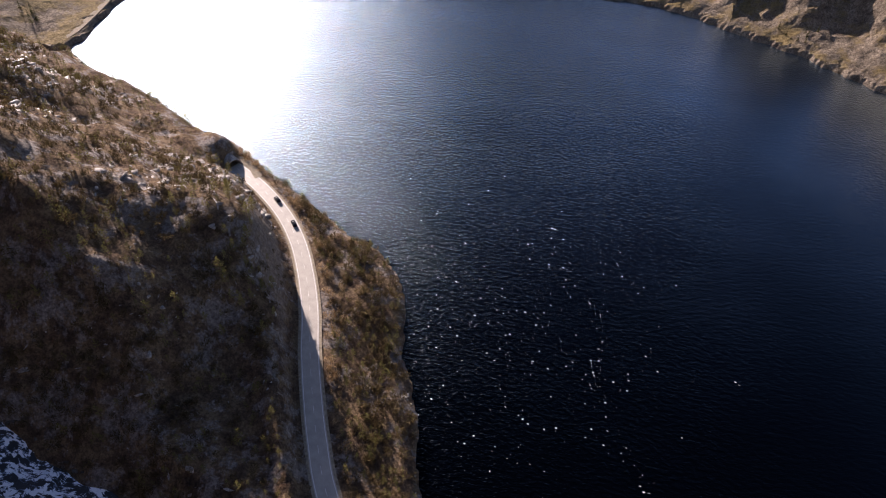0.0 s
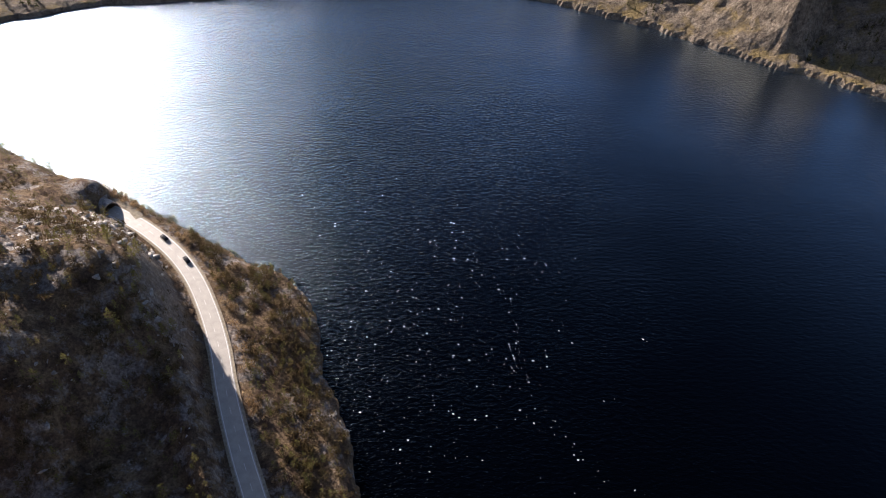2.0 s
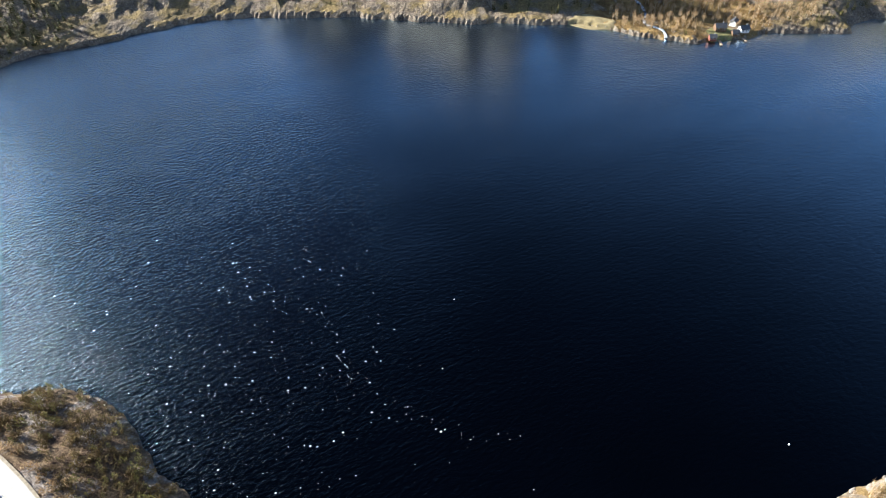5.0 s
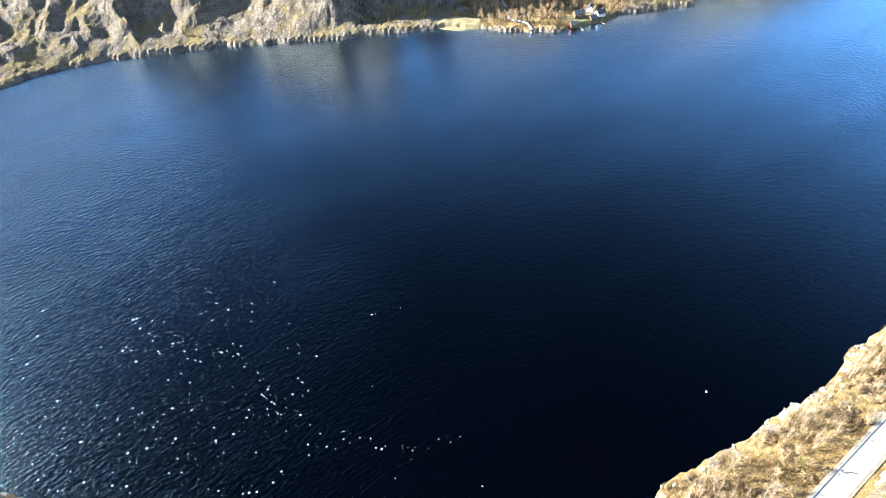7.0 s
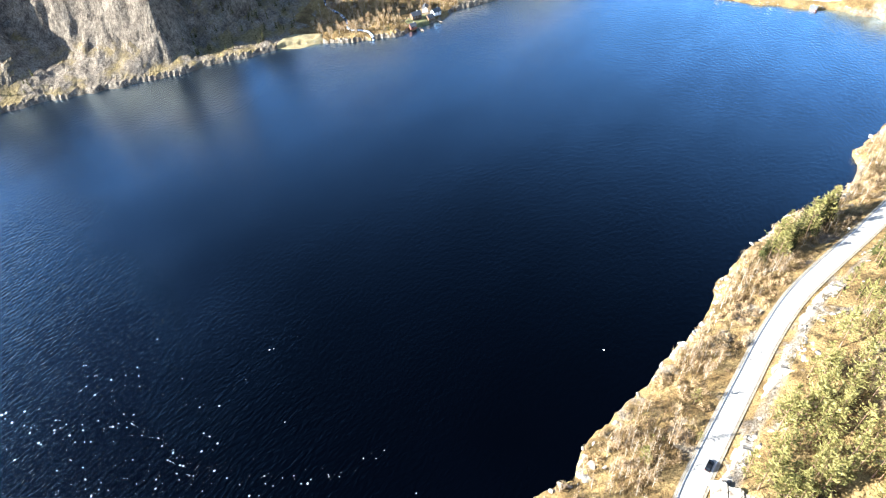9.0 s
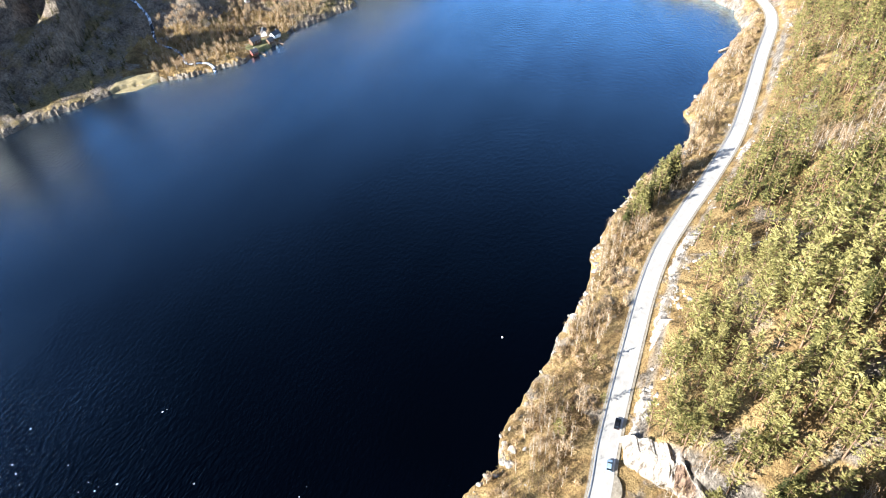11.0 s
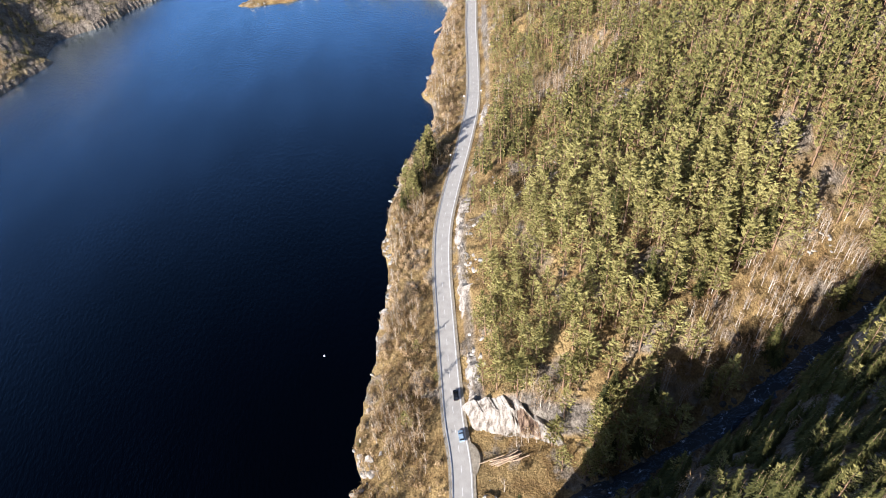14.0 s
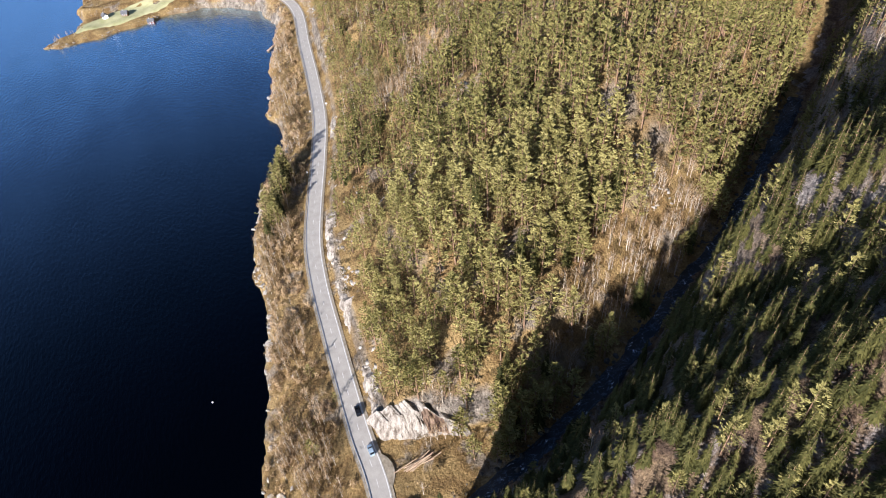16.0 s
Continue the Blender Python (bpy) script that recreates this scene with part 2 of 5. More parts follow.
BAY = [(508, -57), (541, -49), (563, -28), (575, -2), (577, 22), (572, 45), (564, 75), (562, 108), (568, 119), (580, 111),
       (584, 95), (603, 88), (629, 92), (654, 85), (760, 60), (1000, 40), (2200, 0)]
FAR = [(2200, 260), (1000, 200), (700, 175), (611, 195), (560, 240), (540, 270), (512, 268), (504, 258), (452, 290), (424, 294),
       (390, 303), (368, 322), (345, 352), (325, 378), (292, 398), (258, 418), (218, 447), (186, 476), (153, 492), (107, 515),
       (60, 529), (16, 528), (-37, 529), (-107, 520), (-173, 498), (-260, 480), (-312, 448), (-322, 410), (-319, 373)]
ROAD = [(-150, 235), (-146, 233), (-131, 224), (-113, 209), (-99, 192.5), (-88, 174), (-79, 155), (-72, 136), (-64, 117), (-56, 100),
        (-46, 82), (-25, 55), (10, 25), (50, 5), (99, -4.5), (126, -5.5), (150, -7), (176, -9), (205, -11.5), (233, -16),
        (262, -24.5), (300, -37), (340, -48.5), (385, -56.5), (440, -64.5), (495, -73), (530, -69), (562, -52), (586, -22), (593, 18)]
FOOT = [(-420, 334), (-345, 330), (-315, 316), (-268, 287), (-219, 271), (-178, 250), (-160, 243)]
OLD_ROAD = [(-163, 245), (-152, 242), (-143, 239), (-134, 230)]
BEACH_TRACK = [(-350, 470), (-334, 430), (-327, 400), (-323, 373), (-321, 350), (-326, 330)]
RIVER = [(62, 62), (35, 22), (-10, 20), (-60, 45), (-110, 56), (-150, 66), (-200, 84), (-300, 90), (-500, 60)]
RIVER_Z = [-1, 1, 4, 9, 14, 20, 44, 80, 150]
CREEK = [(78, 34), (79, 10), (81, -16), (88, -36), (94, -66), (104, -98), (120, -135), (138, -178), (175, -238), (228, -312), (330, -430), (500, -640)]
CREEK_Z = [0, 3, 6, 8, 13, 20, 28, 38, 55, 80, 120, 180]
ROAD_Z = 12.0
SPURS = [((130, 512), (150, 580), 4, 13, 9), ((180, 500), (200, 545), 3, 12, 10), ((264, 446), (288, 468), 10, 38, 18), ((288, 468), (262, 530), 38, 60, 22), ((342, 462), (374, 530), 8, 100, 26), ((346, 430), (398, 456), 18, 46, 13)]
SHELF = [(96, -9), (124, -9), (120, -20), (113, -42), (111, -51), (98, -46), (93, -26)]


def spline(pts, step=2.0):
    """Catmull-Rom curve through the points at even steps."""
    p = [Vector(q) for q in pts]
    p = [2 * p[0] - p[1]] + p + [2 * p[-1] - p[-2]]
    out = []
    for i in range(1, len(p) - 2):
        n = max(2, int((p[i + 1] - p[i]).length / step))
        for k in range(n):
            t = k / n
            out.append(0.5 * (2 * p[i] + (p[i + 1] - p[i - 1]) * t + (2 * p[i - 1] - 5 * p[i] + 4 * p[i + 1] - p[i + 2]) * t * t
                              + (3 * p[i] - p[i - 1] - 3 * p[i + 1] + p[i + 2]) * t ** 3))
    out.append(p[-2])
    return np.array([tuple(q) for q in out])


def to_line(x, y, line, extra=None):
    """Distance to a polyline, side of it (left positive), and a value carried along it."""
    best, side, val = np.full(x.shape, 1e9), np.ones(x.shape), np.zeros(x.shape)
    for i in range(len(line) - 1):
        (ax, ay), (bx, by) = line[i], line[i + 1]
        ux, uy = bx - ax, by - ay
        t = np.clip(((x - ax) * ux + (y - ay) * uy) / (ux * ux + uy * uy), 0, 1)
        dx, dy = x - ax - t * ux, y - ay - t * uy
        d = np.hypot(dx, dy)
        m = d < best - 1e-9
        best = np.where(m, d, best)
        side = np.where(m, np.sign(ux * (y - ay) - uy * (x - ax)), side)
        if extra is not None:
            val = np.where(m, extra[i] + t * (extra[i + 1] - extra[i]), val)
    return best, side, val


def inside(x, y, poly):
    c = np.zeros(x.shape, bool)
    for i in range(len(poly)):
        (ax, ay), (bx, by) = poly[i - 1], poly[i]
        if ay != by:
            c ^= ((ay > y) != (by > y)) & (x < (bx - ax) * (y - ay) / (by - ay) + ax)
    return c


def smooth(v, lo, hi):
    t = np.clip((v - lo) / (hi - lo), 0, 1)
    return t * t * (3 - 2 * t)


# value noise on a lattice, in numpy
LATTICE = np.random.RandomState(7).rand(256, 256)


def wave(x, y, size, shift=0):
    u, v = x / size + 37.3 * shift + 900, y / size + 91.7 * shift + 900
    i, j = np.floor(u).astype(int), np.floor(v).astype(int)
    a, b = u - i, v - j
    a, b = a * a * (3 - 2 * a), b * b * (3 - 2 * b)
    g = lambda p, q: LATTICE[p % 256, q % 256]
    return (g(i, j) * (1 - a) + g(i + 1, j) * a) * (1 - b) + (g(i, j + 1) * (1 - a) + g(i + 1, j + 1) * a) * b - 0.5


def rough(x, y, size, octaves=4, shift=0, gain=0.5):
    return sum(wave(x, y, size / 2 ** k, shift + k) * gain ** k for k in range(octaves))


def ridged(x, y, size, octaves=4, shift=0):
    return sum((0.5 - np.abs(wave(x, y, size / 2 ** k, shift + k)) * 2) * 0.5 ** k for k in range(octaves))


LAKE = NEAR + BAY[1:] + FAR
ROADC = spline(ROAD)
COAST_ROAD = FOOT + ROAD[1:]
ROADW = 3.7


def bump_at(x, y, cx, cy, r):
    return np.exp(-((x - cx) ** 2 + (y - cy) ** 2) / (r * r))


def land(x, y):
    """Height of the ground, with the distance to the shore and to the road and whether it is the near side."""
    x, y = np.asarray(x, float), np.asarray(y, float)
    wx = x + rough(x, y, 14, 3, 1) * 5 + rough(x, y, 60, 1, 2) * 4
    wy = y + rough(x, y, 14, 3, 5) * 5 + rough(x, y, 60, 1, 6) * 4
    dn = to_line(wx, wy, NEAR)[0]
    db = to_line(wx, wy, BAY)[0]
    df = to_line(wx, wy, FAR + [NEAR[0]])[0]
    wet = inside(wx, wy, LAKE)
    ds = np.minimum(np.minimum(dn, db), df)
    far = df < np.minimum(dn, db)
    dr, side, _ = to_line(x, y, COAST_ROAD)
    # near side: bank below the road, cut and hillside above it
    bank = 11.3 * np.power(np.clip(ds / (ds + np.maximum(dr - 5.5, 0) + 0.01), 0, 1), 0.75) + rough(x, y, 12, 4, 3) * 2.0 * smooth(dr, 6, 12) * smooth(ds, 1, 5)
    up = np.maximum(dr - 6.5, 0)
    steep = 0.42 + 0.5 * smooth(130 - x, 0, 90) * (1 - 0.3 * smooth(y, 90, 150)) - 0.12 * smooth(x, 430, 560)
    cut = (5 + 5 * smooth(wave(x, y, 55, 4), -0.2, 0.3)) * smooth(up, 0, 5)
    hill = 11.6 + cut + steep * up * (1 + 0.25 * smooth(up, 40, 160))
    hill += np.where(x < 30, rough(x, y, 46, 5, 8, 0.6) * 9 + ridged(x, y, 15, 3, 12) * 3.2, rough(x, y, 46, 5, 8) * 15 + ridged(x, y, 17, 3, 12) * 2.4) * smooth(up, 3, 40)
    hill += (12 * bump_at(x, y, -130, 174, 30) + 16 * bump_at(x, y, -106, 166, 22)) * smooth(up, 1, 14)
    # spur whose far side falls away to the waterfall
    behind = (x + 150) * 0.56 - (y - 105) * 0.83
    drop = np.minimum(0.85 * np.maximum(behind, 0) * smooth(up, 4, 26), np.maximum(hill - 16 - 0.3 * up, 0))
    hill = hill - np.where((x < 40) & (y > 0), drop, 0)
    hill = np.minimum(hill, 210 - 90 * smooth(-x, 200, 330) + 40 * rough(x, y, 200, 4, 9))
    # beyond the tunnel the hill drops straight into the water
    past = smooth(-x, 150, 164)
    fall = np.minimum(1.4 * ds, 12 + 0.5 * ds) * (1 - 0.95 * smooth(y, 296, 325)) + rough(x, y, 13, 4, 14) * 4 * smooth(ds, 2, 12)
    near = np.where(side > 0, bank * (1 - past) + fall * past, np.where(past > 0, np.maximum(hill, fall * past), hill))
    near = np.where(past > 0, np.maximum(near, (21 + rough(x, y, 9, 3, 16) * 5) * smooth(-x, 150, 156) * smooth(ds, 2, 11) * (1 - smooth(-x, 172, 200))), near)
    near = np.where((x > 610) & ~far, 3 + 0.1 * ds, near)
    # ravines cut down through the near side
    for line, zs, w, kl, kr in ((RIVER, RIVER_Z, 9, 0.8, 0.8), (CREEK, CREEK_Z, 5, 0.5, 1.55)):
        d, s, z = to_line(x + rough(x, y, 25, 3, 20) * 9, y + rough(x, y, 25, 3, 24) * 9, line, zs)
        near = np.minimum(near, z + rough(x, y, 7, 3, 30) * 2.2 + np.where(s > 0, kl, kr) * np.maximum(d - w, 0) + 0.004 * np.maximum(d - w, 0) ** 2)
    # wooded spurs added to shade the ravine, the first three out of view
    dc, sc, _ = to_line(x, y, CREEK)
    spur = 26 * bump_at(x, y, 52, -27, 21) + 40 * bump_at(x, y, 67, -15, 10) + 44 * bump_at(x, y, -5, -48, 30) + (20 * bump_at(x, y, 58, -72, 24) + 44 * bump_at(x, y, 92, -135, 34) + 70 * bump_at(x, y, 140, -222, 40)) * (sc < 0)
    near = near + spur * smooth(up, 1, 10) * smooth(dc, 5, 20) * (side < 0)
    # shelf below the blasted rock face
    gap = np.where(inside(x, y, SHELF), 0.0, to_line(x, y, SHELF + SHELF[:1])[0])
    near = np.minimum(near, 11.2 + 0.5 * rough(x, y, 6, 2, 34) + np.where(x > 88, 3.4, 9.0) * gap)
    near = np.where((dr < 6.5) & (near > 8) & (x > -153), ROAD_Z - 0.35, near)
    # low meadow and point at the bay's end
    flat = bump_at(x, y, 585, 60, 75)
    near = near * (1 - flat) + flat * np.minimum(near, 1.2 + 0.16 * ds + 5 * bump_at(x, y, 572, 104, 18) * smooth(ds, 0, 8))
    # far side: rocky mountain foot, with a low delta and farm
    delta = np.maximum(bump_at(x, y, 372, 352, 48), bump_at(x, y, 425, 318, 40))
    crag = (ridged(x, y, 70, 5, 40) * 6 + rough(x, y, 150, 3, 44) * 9 + rough(x, y, 18, 3, 53, 0.65) * 2.6) * smooth(ds, 2, 35) + (0.3 - ridged(x * 0.5 + y * 0.5, y - x * 0.6, 26, 3, 52)) * 0.9 * smooth(ds, 4, 14)
    # ribs and clefts that run down to the water
    along, down = x * 0.91 - y * 0.42 + rough(x, y, 40, 2, 57) * 12, (x * 0.42 + y * 0.91) * 0.3
    crag = crag + ((ridged(along, down, 28, 3, 58) - 0.4) * 1.5 + (ridged(along, down * 2, 12, 3, 62) - 0.3) * 2.4) * smooth(ds, 4, 30)
    open_west = smooth(-x, 20, 170)
    mount = 1.5 * smooth(ds, 0, 2) + ds * (0.37 + 0.22 * wave(x, y, 140, 47) + 0.2 * smooth(x, 480, 545)) * (1 - 0.7 * open_west) + crag * (1 - 0.5 * open_west)
    # added spurs, inland ends out of view, whose steep eastern flanks shade the gullies
    for (ax, ay), (bx, by), h0, h1, wide in SPURS:
        t = np.clip(((x - ax) * (bx - ax) + (y - ay) * (by - ay)) / ((bx - ax) ** 2 + (by - ay) ** 2), 0, 1)
        off = ((x - ax) * (by - ay) - (y - ay) * (bx - ax)) / math.hypot(bx - ax, by - ay) + rough(x, y, 30, 3, 55) * 9
        beyond = np.hypot(x - ax - t * (bx - ax), y - ay - t * (by - ay)) - np.abs(off)
        fall = np.where(off > 0, smooth(off, 0.55 * wide, 0), smooth(-off, 2.2 * wide, 0)) * smooth(beyond, wide, 0)
        mount = mount + (h0 + (h1 - h0) * t) * fall * smooth(ds, 3, 22)
    # unseen peak added behind them, for shade on the lower slopes
    tall = 0.5 * bump_at(x, y, 215, 600, 60)
    mount = mount + 150 * tall * smooth(ds, 30, 110)
    mount = np.minimum(mount, 125 - 75 * open_west + 130 * tall + 50 * rough(x, y, 120, 4, 49))
    low = 1.2 + 0.07 * ds + 0.5 * np.maximum(ds - 62, 0)
    mount = mount * (1 - delta) + delta * np.minimum(low, mount + 2)
    z = np.where(far, np.maximum(mount, 0.6), near)
    shelf = 0.9 * smooth(ds, 0, 1.5) + rough(x, y, 5, 2, 60) * 1.2 * smooth(ds, 0, 3) * (1 - smooth(ds, 6, 14))
    z = np.maximum(z, 0.3) + shelf * (1 - smooth(ds, 10, 20))
    z = np.where((dr < 6.5) & (x > -153) & (side > -2) & ~wet & (z > 8) & ~far, ROAD_Z - 0.35, z)
    z = np.where(wet, np.maximum(-0.4 - ds * 0.55, -25), z)
    return z, ds, dr, far, wet, side


def height(x, y):
    return float(land(np.array([x]), np.array([y]))[0][0])


def mesh_object(name, verts, faces, material, shade=True):
    me = bpy.data.meshes.new(name)
    me.from_pydata(verts, [], faces)
    me.materials.append(material)
    if shade:
        me.polygons.foreach_set("use_smooth", [True] * len(me.polygons))
    me.update()
    return new(name, me)


def spread(lo, hi, step, reach):
    """Even lines from lo to hi, then ever wider ones out to reach on both sides."""
    mid = list(np.arange(lo, hi + step, step))
    out, s = [], step
    a, b = mid[0], mid[-1]
    left, right = [], []
    while b < reach or a > -reach:
        s *= 1.16
        a, b = a - s, b + s
        left.append(a), right.append(b)
    return np.array(left[::-1] + mid + right)


def build_ground():
    xs, ys = spread(-340, 640, 2.8, 3800), spread(-380, 580, 2.8, 3800)
    gx, gy = np.meshgrid(xs, ys)
    z = land(gx.ravel(), gy.ravel())[0]
    n, m = len(xs), len(ys)
    verts = np.stack([gx.ravel(), gy.ravel(), z], -1)
    i = np.arange(n * m).reshape(m, n)
    faces = np.stack([i[:-1, :-1], i[:-1, 1:], i[1:, 1:], i[1:, :-1]], -1).reshape(-1, 4)
    keep = (verts[faces][:, :, 2].max(1) > -6)
    ob = mesh_object("ground", verts.tolist(), faces[keep].tolist(), GROUND)
    mid = verts[faces[keep]].mean(1)
    _, ds, _, far, _, _ = land(mid[:, 0], mid[:, 1])
    ob.data.polygons.foreach_set("use_smooth", ~far)
    ob.data.materials.append(MOUNTAIN)
    farm = np.maximum(bump_at(mid[:, 0], mid[:, 1], 372, 352, 40), bump_at(mid[:, 0], mid[:, 1], 425, 318, 34))
    ob.data.materials.append(HEATH)
    gorge = (to_line(mid[:, 0], mid[:, 1], CREEK)[1] < 0) & (mid[:, 1] < -22) & (mid[:, 0] < 260)
    moor = gorge | ~far & (mid[:, 0] + 0.5 * rough(mid[:, 0], mid[:, 1], 30, 3, 15) * 30 < 55)
    ob.data.polygons.foreach_set("material_index", np.where(far & (farm < 0.3), 1, np.where(moor, 2, 0)).astype(np.int32))
    return tagged(ob, "rocky hillsides with dry tan grass and grey rock", "ground", kind="structure")


build_ground()


def build_water():
    s = 4200.0
    ob = mesh_object("water", [(-s, -s, 0), (s, -s, 0), (s, s, 0), (-s, s, 0)], [(0, 1, 2, 3)], WATER, False)
    return tagged(ob, "dark blue rippled fjord water with sun glitter", "water", kind="structure")


build_water()


def ribbon(line, half, z0, thick, offset=0.0, bottom=True):
    """A slab of road along a line."""
    p = np.array(line)
    d = np.gradient(p, axis=0)
    d /= np.linalg.norm(d, axis=1)[:, None]
    nrm = np.stack([-d[:, 1], d[:, 0]], -1)
    a, b = p + nrm * (offset + half), p + nrm * (offset - half)
    v, f = [], []
    for q, r in zip(a, b):
        v += [(q[0], q[1], z0), (r[0], r[1], z0), (r[0], r[1], z0 - thick), (q[0], q[1], z0 - thick)]
    for i in range(len(p) - 1):
        k = 4 * i
        for s in range(4):
            f.append((k + s, k + 4 + s, k + 4 + (s + 1) % 4, k + (s + 1) % 4))
    e = 4 * (len(p) - 1)
    f += [(0, 1, 2, 3), (e + 3, e + 2, e + 1, e)]
    return v, f


road = mesh_object("road", *ribbon(ROADC, ROADW, ROAD_Z, 0.8), ASPHALT, False)
tagged(road, "pale grey asphalt two-lane road along the shore", "road", kind="structure")

# painted lines
for off in (3.2, -3.2):
    tagged(mesh_object("edge_line", *ribbon(ROADC, 0.13, ROAD_Z + 0.012, 0.012, off), PAINT, False)).parent = road
length = np.r_[0, np.cumsum(np.linalg.norm(np.diff(ROADC, axis=0), axis=1))]
for s in np.arange(3.0, length[-1] - 4, 8.0):
    piece = np.stack([np.interp(np.linspace(s, s + 3.0, 4), length, ROADC[:, k]) for k in (0, 1)], -1)
    mesh_object("lane_dash", *ribbon(piece, 0.07, ROAD_Z + 0.012, 0.012), PAINT, False).parent = road

GRAVEL = plain("gravel", (0.2, 0.165, 0.115), (0.36, 0.31, 0.23), 0.9, 0.95, local=False, relief=0.05)
for off in (ROADW + 0.5, -ROADW - 0.5):
    tagged(mesh_object("road_verge", *ribbon(ROADC, 0.49, ROAD_Z - 0.09, 0.5, off), GRAVEL, False),
           "strip of tan gravel beside the road", "verge", kind="structure")
old = mesh_object("old_road", *ribbon(spline(OLD_ROAD), 2.0, ROAD_Z + 0.05, 0.6), GRAVEL, False)
tagged(old, "small gravel pull-off beside the tunnel", "track", kind="structure")
beach = mesh_object("beach_track", *ribbon(spline(BEACH_TRACK), 2.2, 3.2, 2.6), GRAVEL, False)
tagged(beach, "pale gravel track along the distant shore", "track", kind="structure")
CONCRETE = plain("concrete", (0.32, 0.31, 0.29), (0.46, 0.45, 0.42), 0.7, 0.9, local=False, relief=0.03)


# ---- plants ----
rng = np.random.RandomState(11)


def tube(p, q, r0, r1, sides=5):
    """A tapered stem between two points."""
    p, q = np.array(p, float), np.array(q, float)
    d = (q - p) / np.linalg.norm(q - p)
    u = np.cross(d, (0.31, 0.95, 0.1))
    u /= np.linalg.norm(u)
    w = np.cross(d, u)
    a = np.arange(sides) * 2 * math.pi / sides
    ring = np.cos(a)[:, None] * u + np.sin(a)[:, None] * w
    v = np.vstack([p + ring * r0, q + ring * r1])
    f = []
    for i in range(sides):
        j = (i + 1) % sides
        f += [(i, j, sides + j), (i, sides + j, sides + i)]
    return v, np.array(f)


def join(parts):
    vs, fs, n = [], [], 0
    for v, f in parts:
        vs.append(v), fs.append(np.asarray(f) + n)
        n += len(v)
    return np.vstack(vs), np.vstack(fs)


def sprays(centres, size, up=0.35, squash=0.7):
    """Small three-cornered sprays of needles or twigs at the given points."""
    n = len(centres)
    a, e = rng.rand(n) * 2 * math.pi, rng.randn(n) * 0.5 + up
    d = np.stack([np.cos(a) * np.cos(e), np.sin(a) * np.cos(e), np.sin(e)], -1)
    s = np.cross(d, rng.randn(n, 3))
    s /= np.linalg.norm(s, axis=1)[:, None] + 1e-9
    sz = size * (0.6 + 0.8 * rng.rand(n))[:, None]
    v = np.stack([centres - d * sz * 0.5 + s * sz * 0.5 * squash, centres - d * sz * 0.5 - s * sz * 0.5 * squash, centres + d * sz * 0.7], 1)
    return v.reshape(-1, 3), np.arange(3 * n).reshape(-1, 3)


def needles(centres, ways, size, slim):
    """Slim three-cornered sprays of needles that point along the given ways."""
    n = len(centres)
    d = ways + rng.randn(n, 3) * 0.28
    d /= np.linalg.norm(d, axis=1)[:, None]
    s = np.cross(d, rng.randn(n, 3))
    s /= np.linalg.norm(s, axis=1)[:, None] + 1e-9
    sz = size * (0.6 + 0.8 * rng.rand(n))[:, None]
    v = np.stack([centres - d * sz * 0.35 + s * sz * slim, centres - d * sz * 0.35 - s * sz * slim, centres + d * sz * 0.75], 1)
    return v.reshape(-1, 3), np.arange(3 * n).reshape(-1, 3)


def pine(h, full, k=12, limbs=True):
    """A Scots pine: bare lower stem and upswept boughs in loose whorls, each a row of needle sprays. Gives stem and crown."""
    lean = rng.randn(2) * 0.02 * h
    stem = [tube((0, 0, -1.0), (lean[0], lean[1], h * 0.93), 0.015 * h + 0.05, 0.03, 5)]
    pts, ways = [], []
    n = int((25 if limbs else 19) * full)
    for i in range(n):
        t = 0.24 + 0.74 * (i + rng.rand()) / n
        a = i * 2.4 + rng.rand() * 0.9
        reach = h * (0.02 + 0.19 * min(1.0, ((1.0 - t) / 0.62)) ** 0.8) * (0.55 + 0.7 * rng.rand()) * min(1.0, 0.45 + (t - 0.2) * 2.2)
        way = np.array([math.cos(a), math.sin(a), 0.2 + 0.5 * rng.rand() * t])
        base = np.array([lean[0] * t, lean[1] * t, h * t])
        if limbs and i % 4 == 0:
            stem.append(tube(base, base + way * reach * 0.8, 0.012 * h * (1.1 - t) + 0.02, 0.015, 3))
        f = (0.3 + 0.75 * rng.rand(k))[:, None]
        side = np.array([-way[1], way[0], 0.0]) * (rng.randn(k)[:, None] * 0.3 * reach * f)
        pts.append(base + way * reach * f + side + rng.randn(k, 3) * h * np.array([0.006, 0.006, 0.009]))
        ways.append(np.tile(way, (k, 1)) + side / (reach + 0.01) * 0.8 + np.array([0, 0, 0.25]))
    pts.append(np.array([lean[0], lean[1], h * 0.94]) + rng.randn(8, 3) * h * np.array([0.005, 0.005, 0.03]))
    ways.append(np.tile([0.0, 0.0, 1.0], (8, 1)) + rng.randn(8, 3) * 0.4)
    return join(stem), needles(np.vstack(pts), np.vstack(ways), (0.042 if limbs else 0.058) * h + 0.08, 0.25)


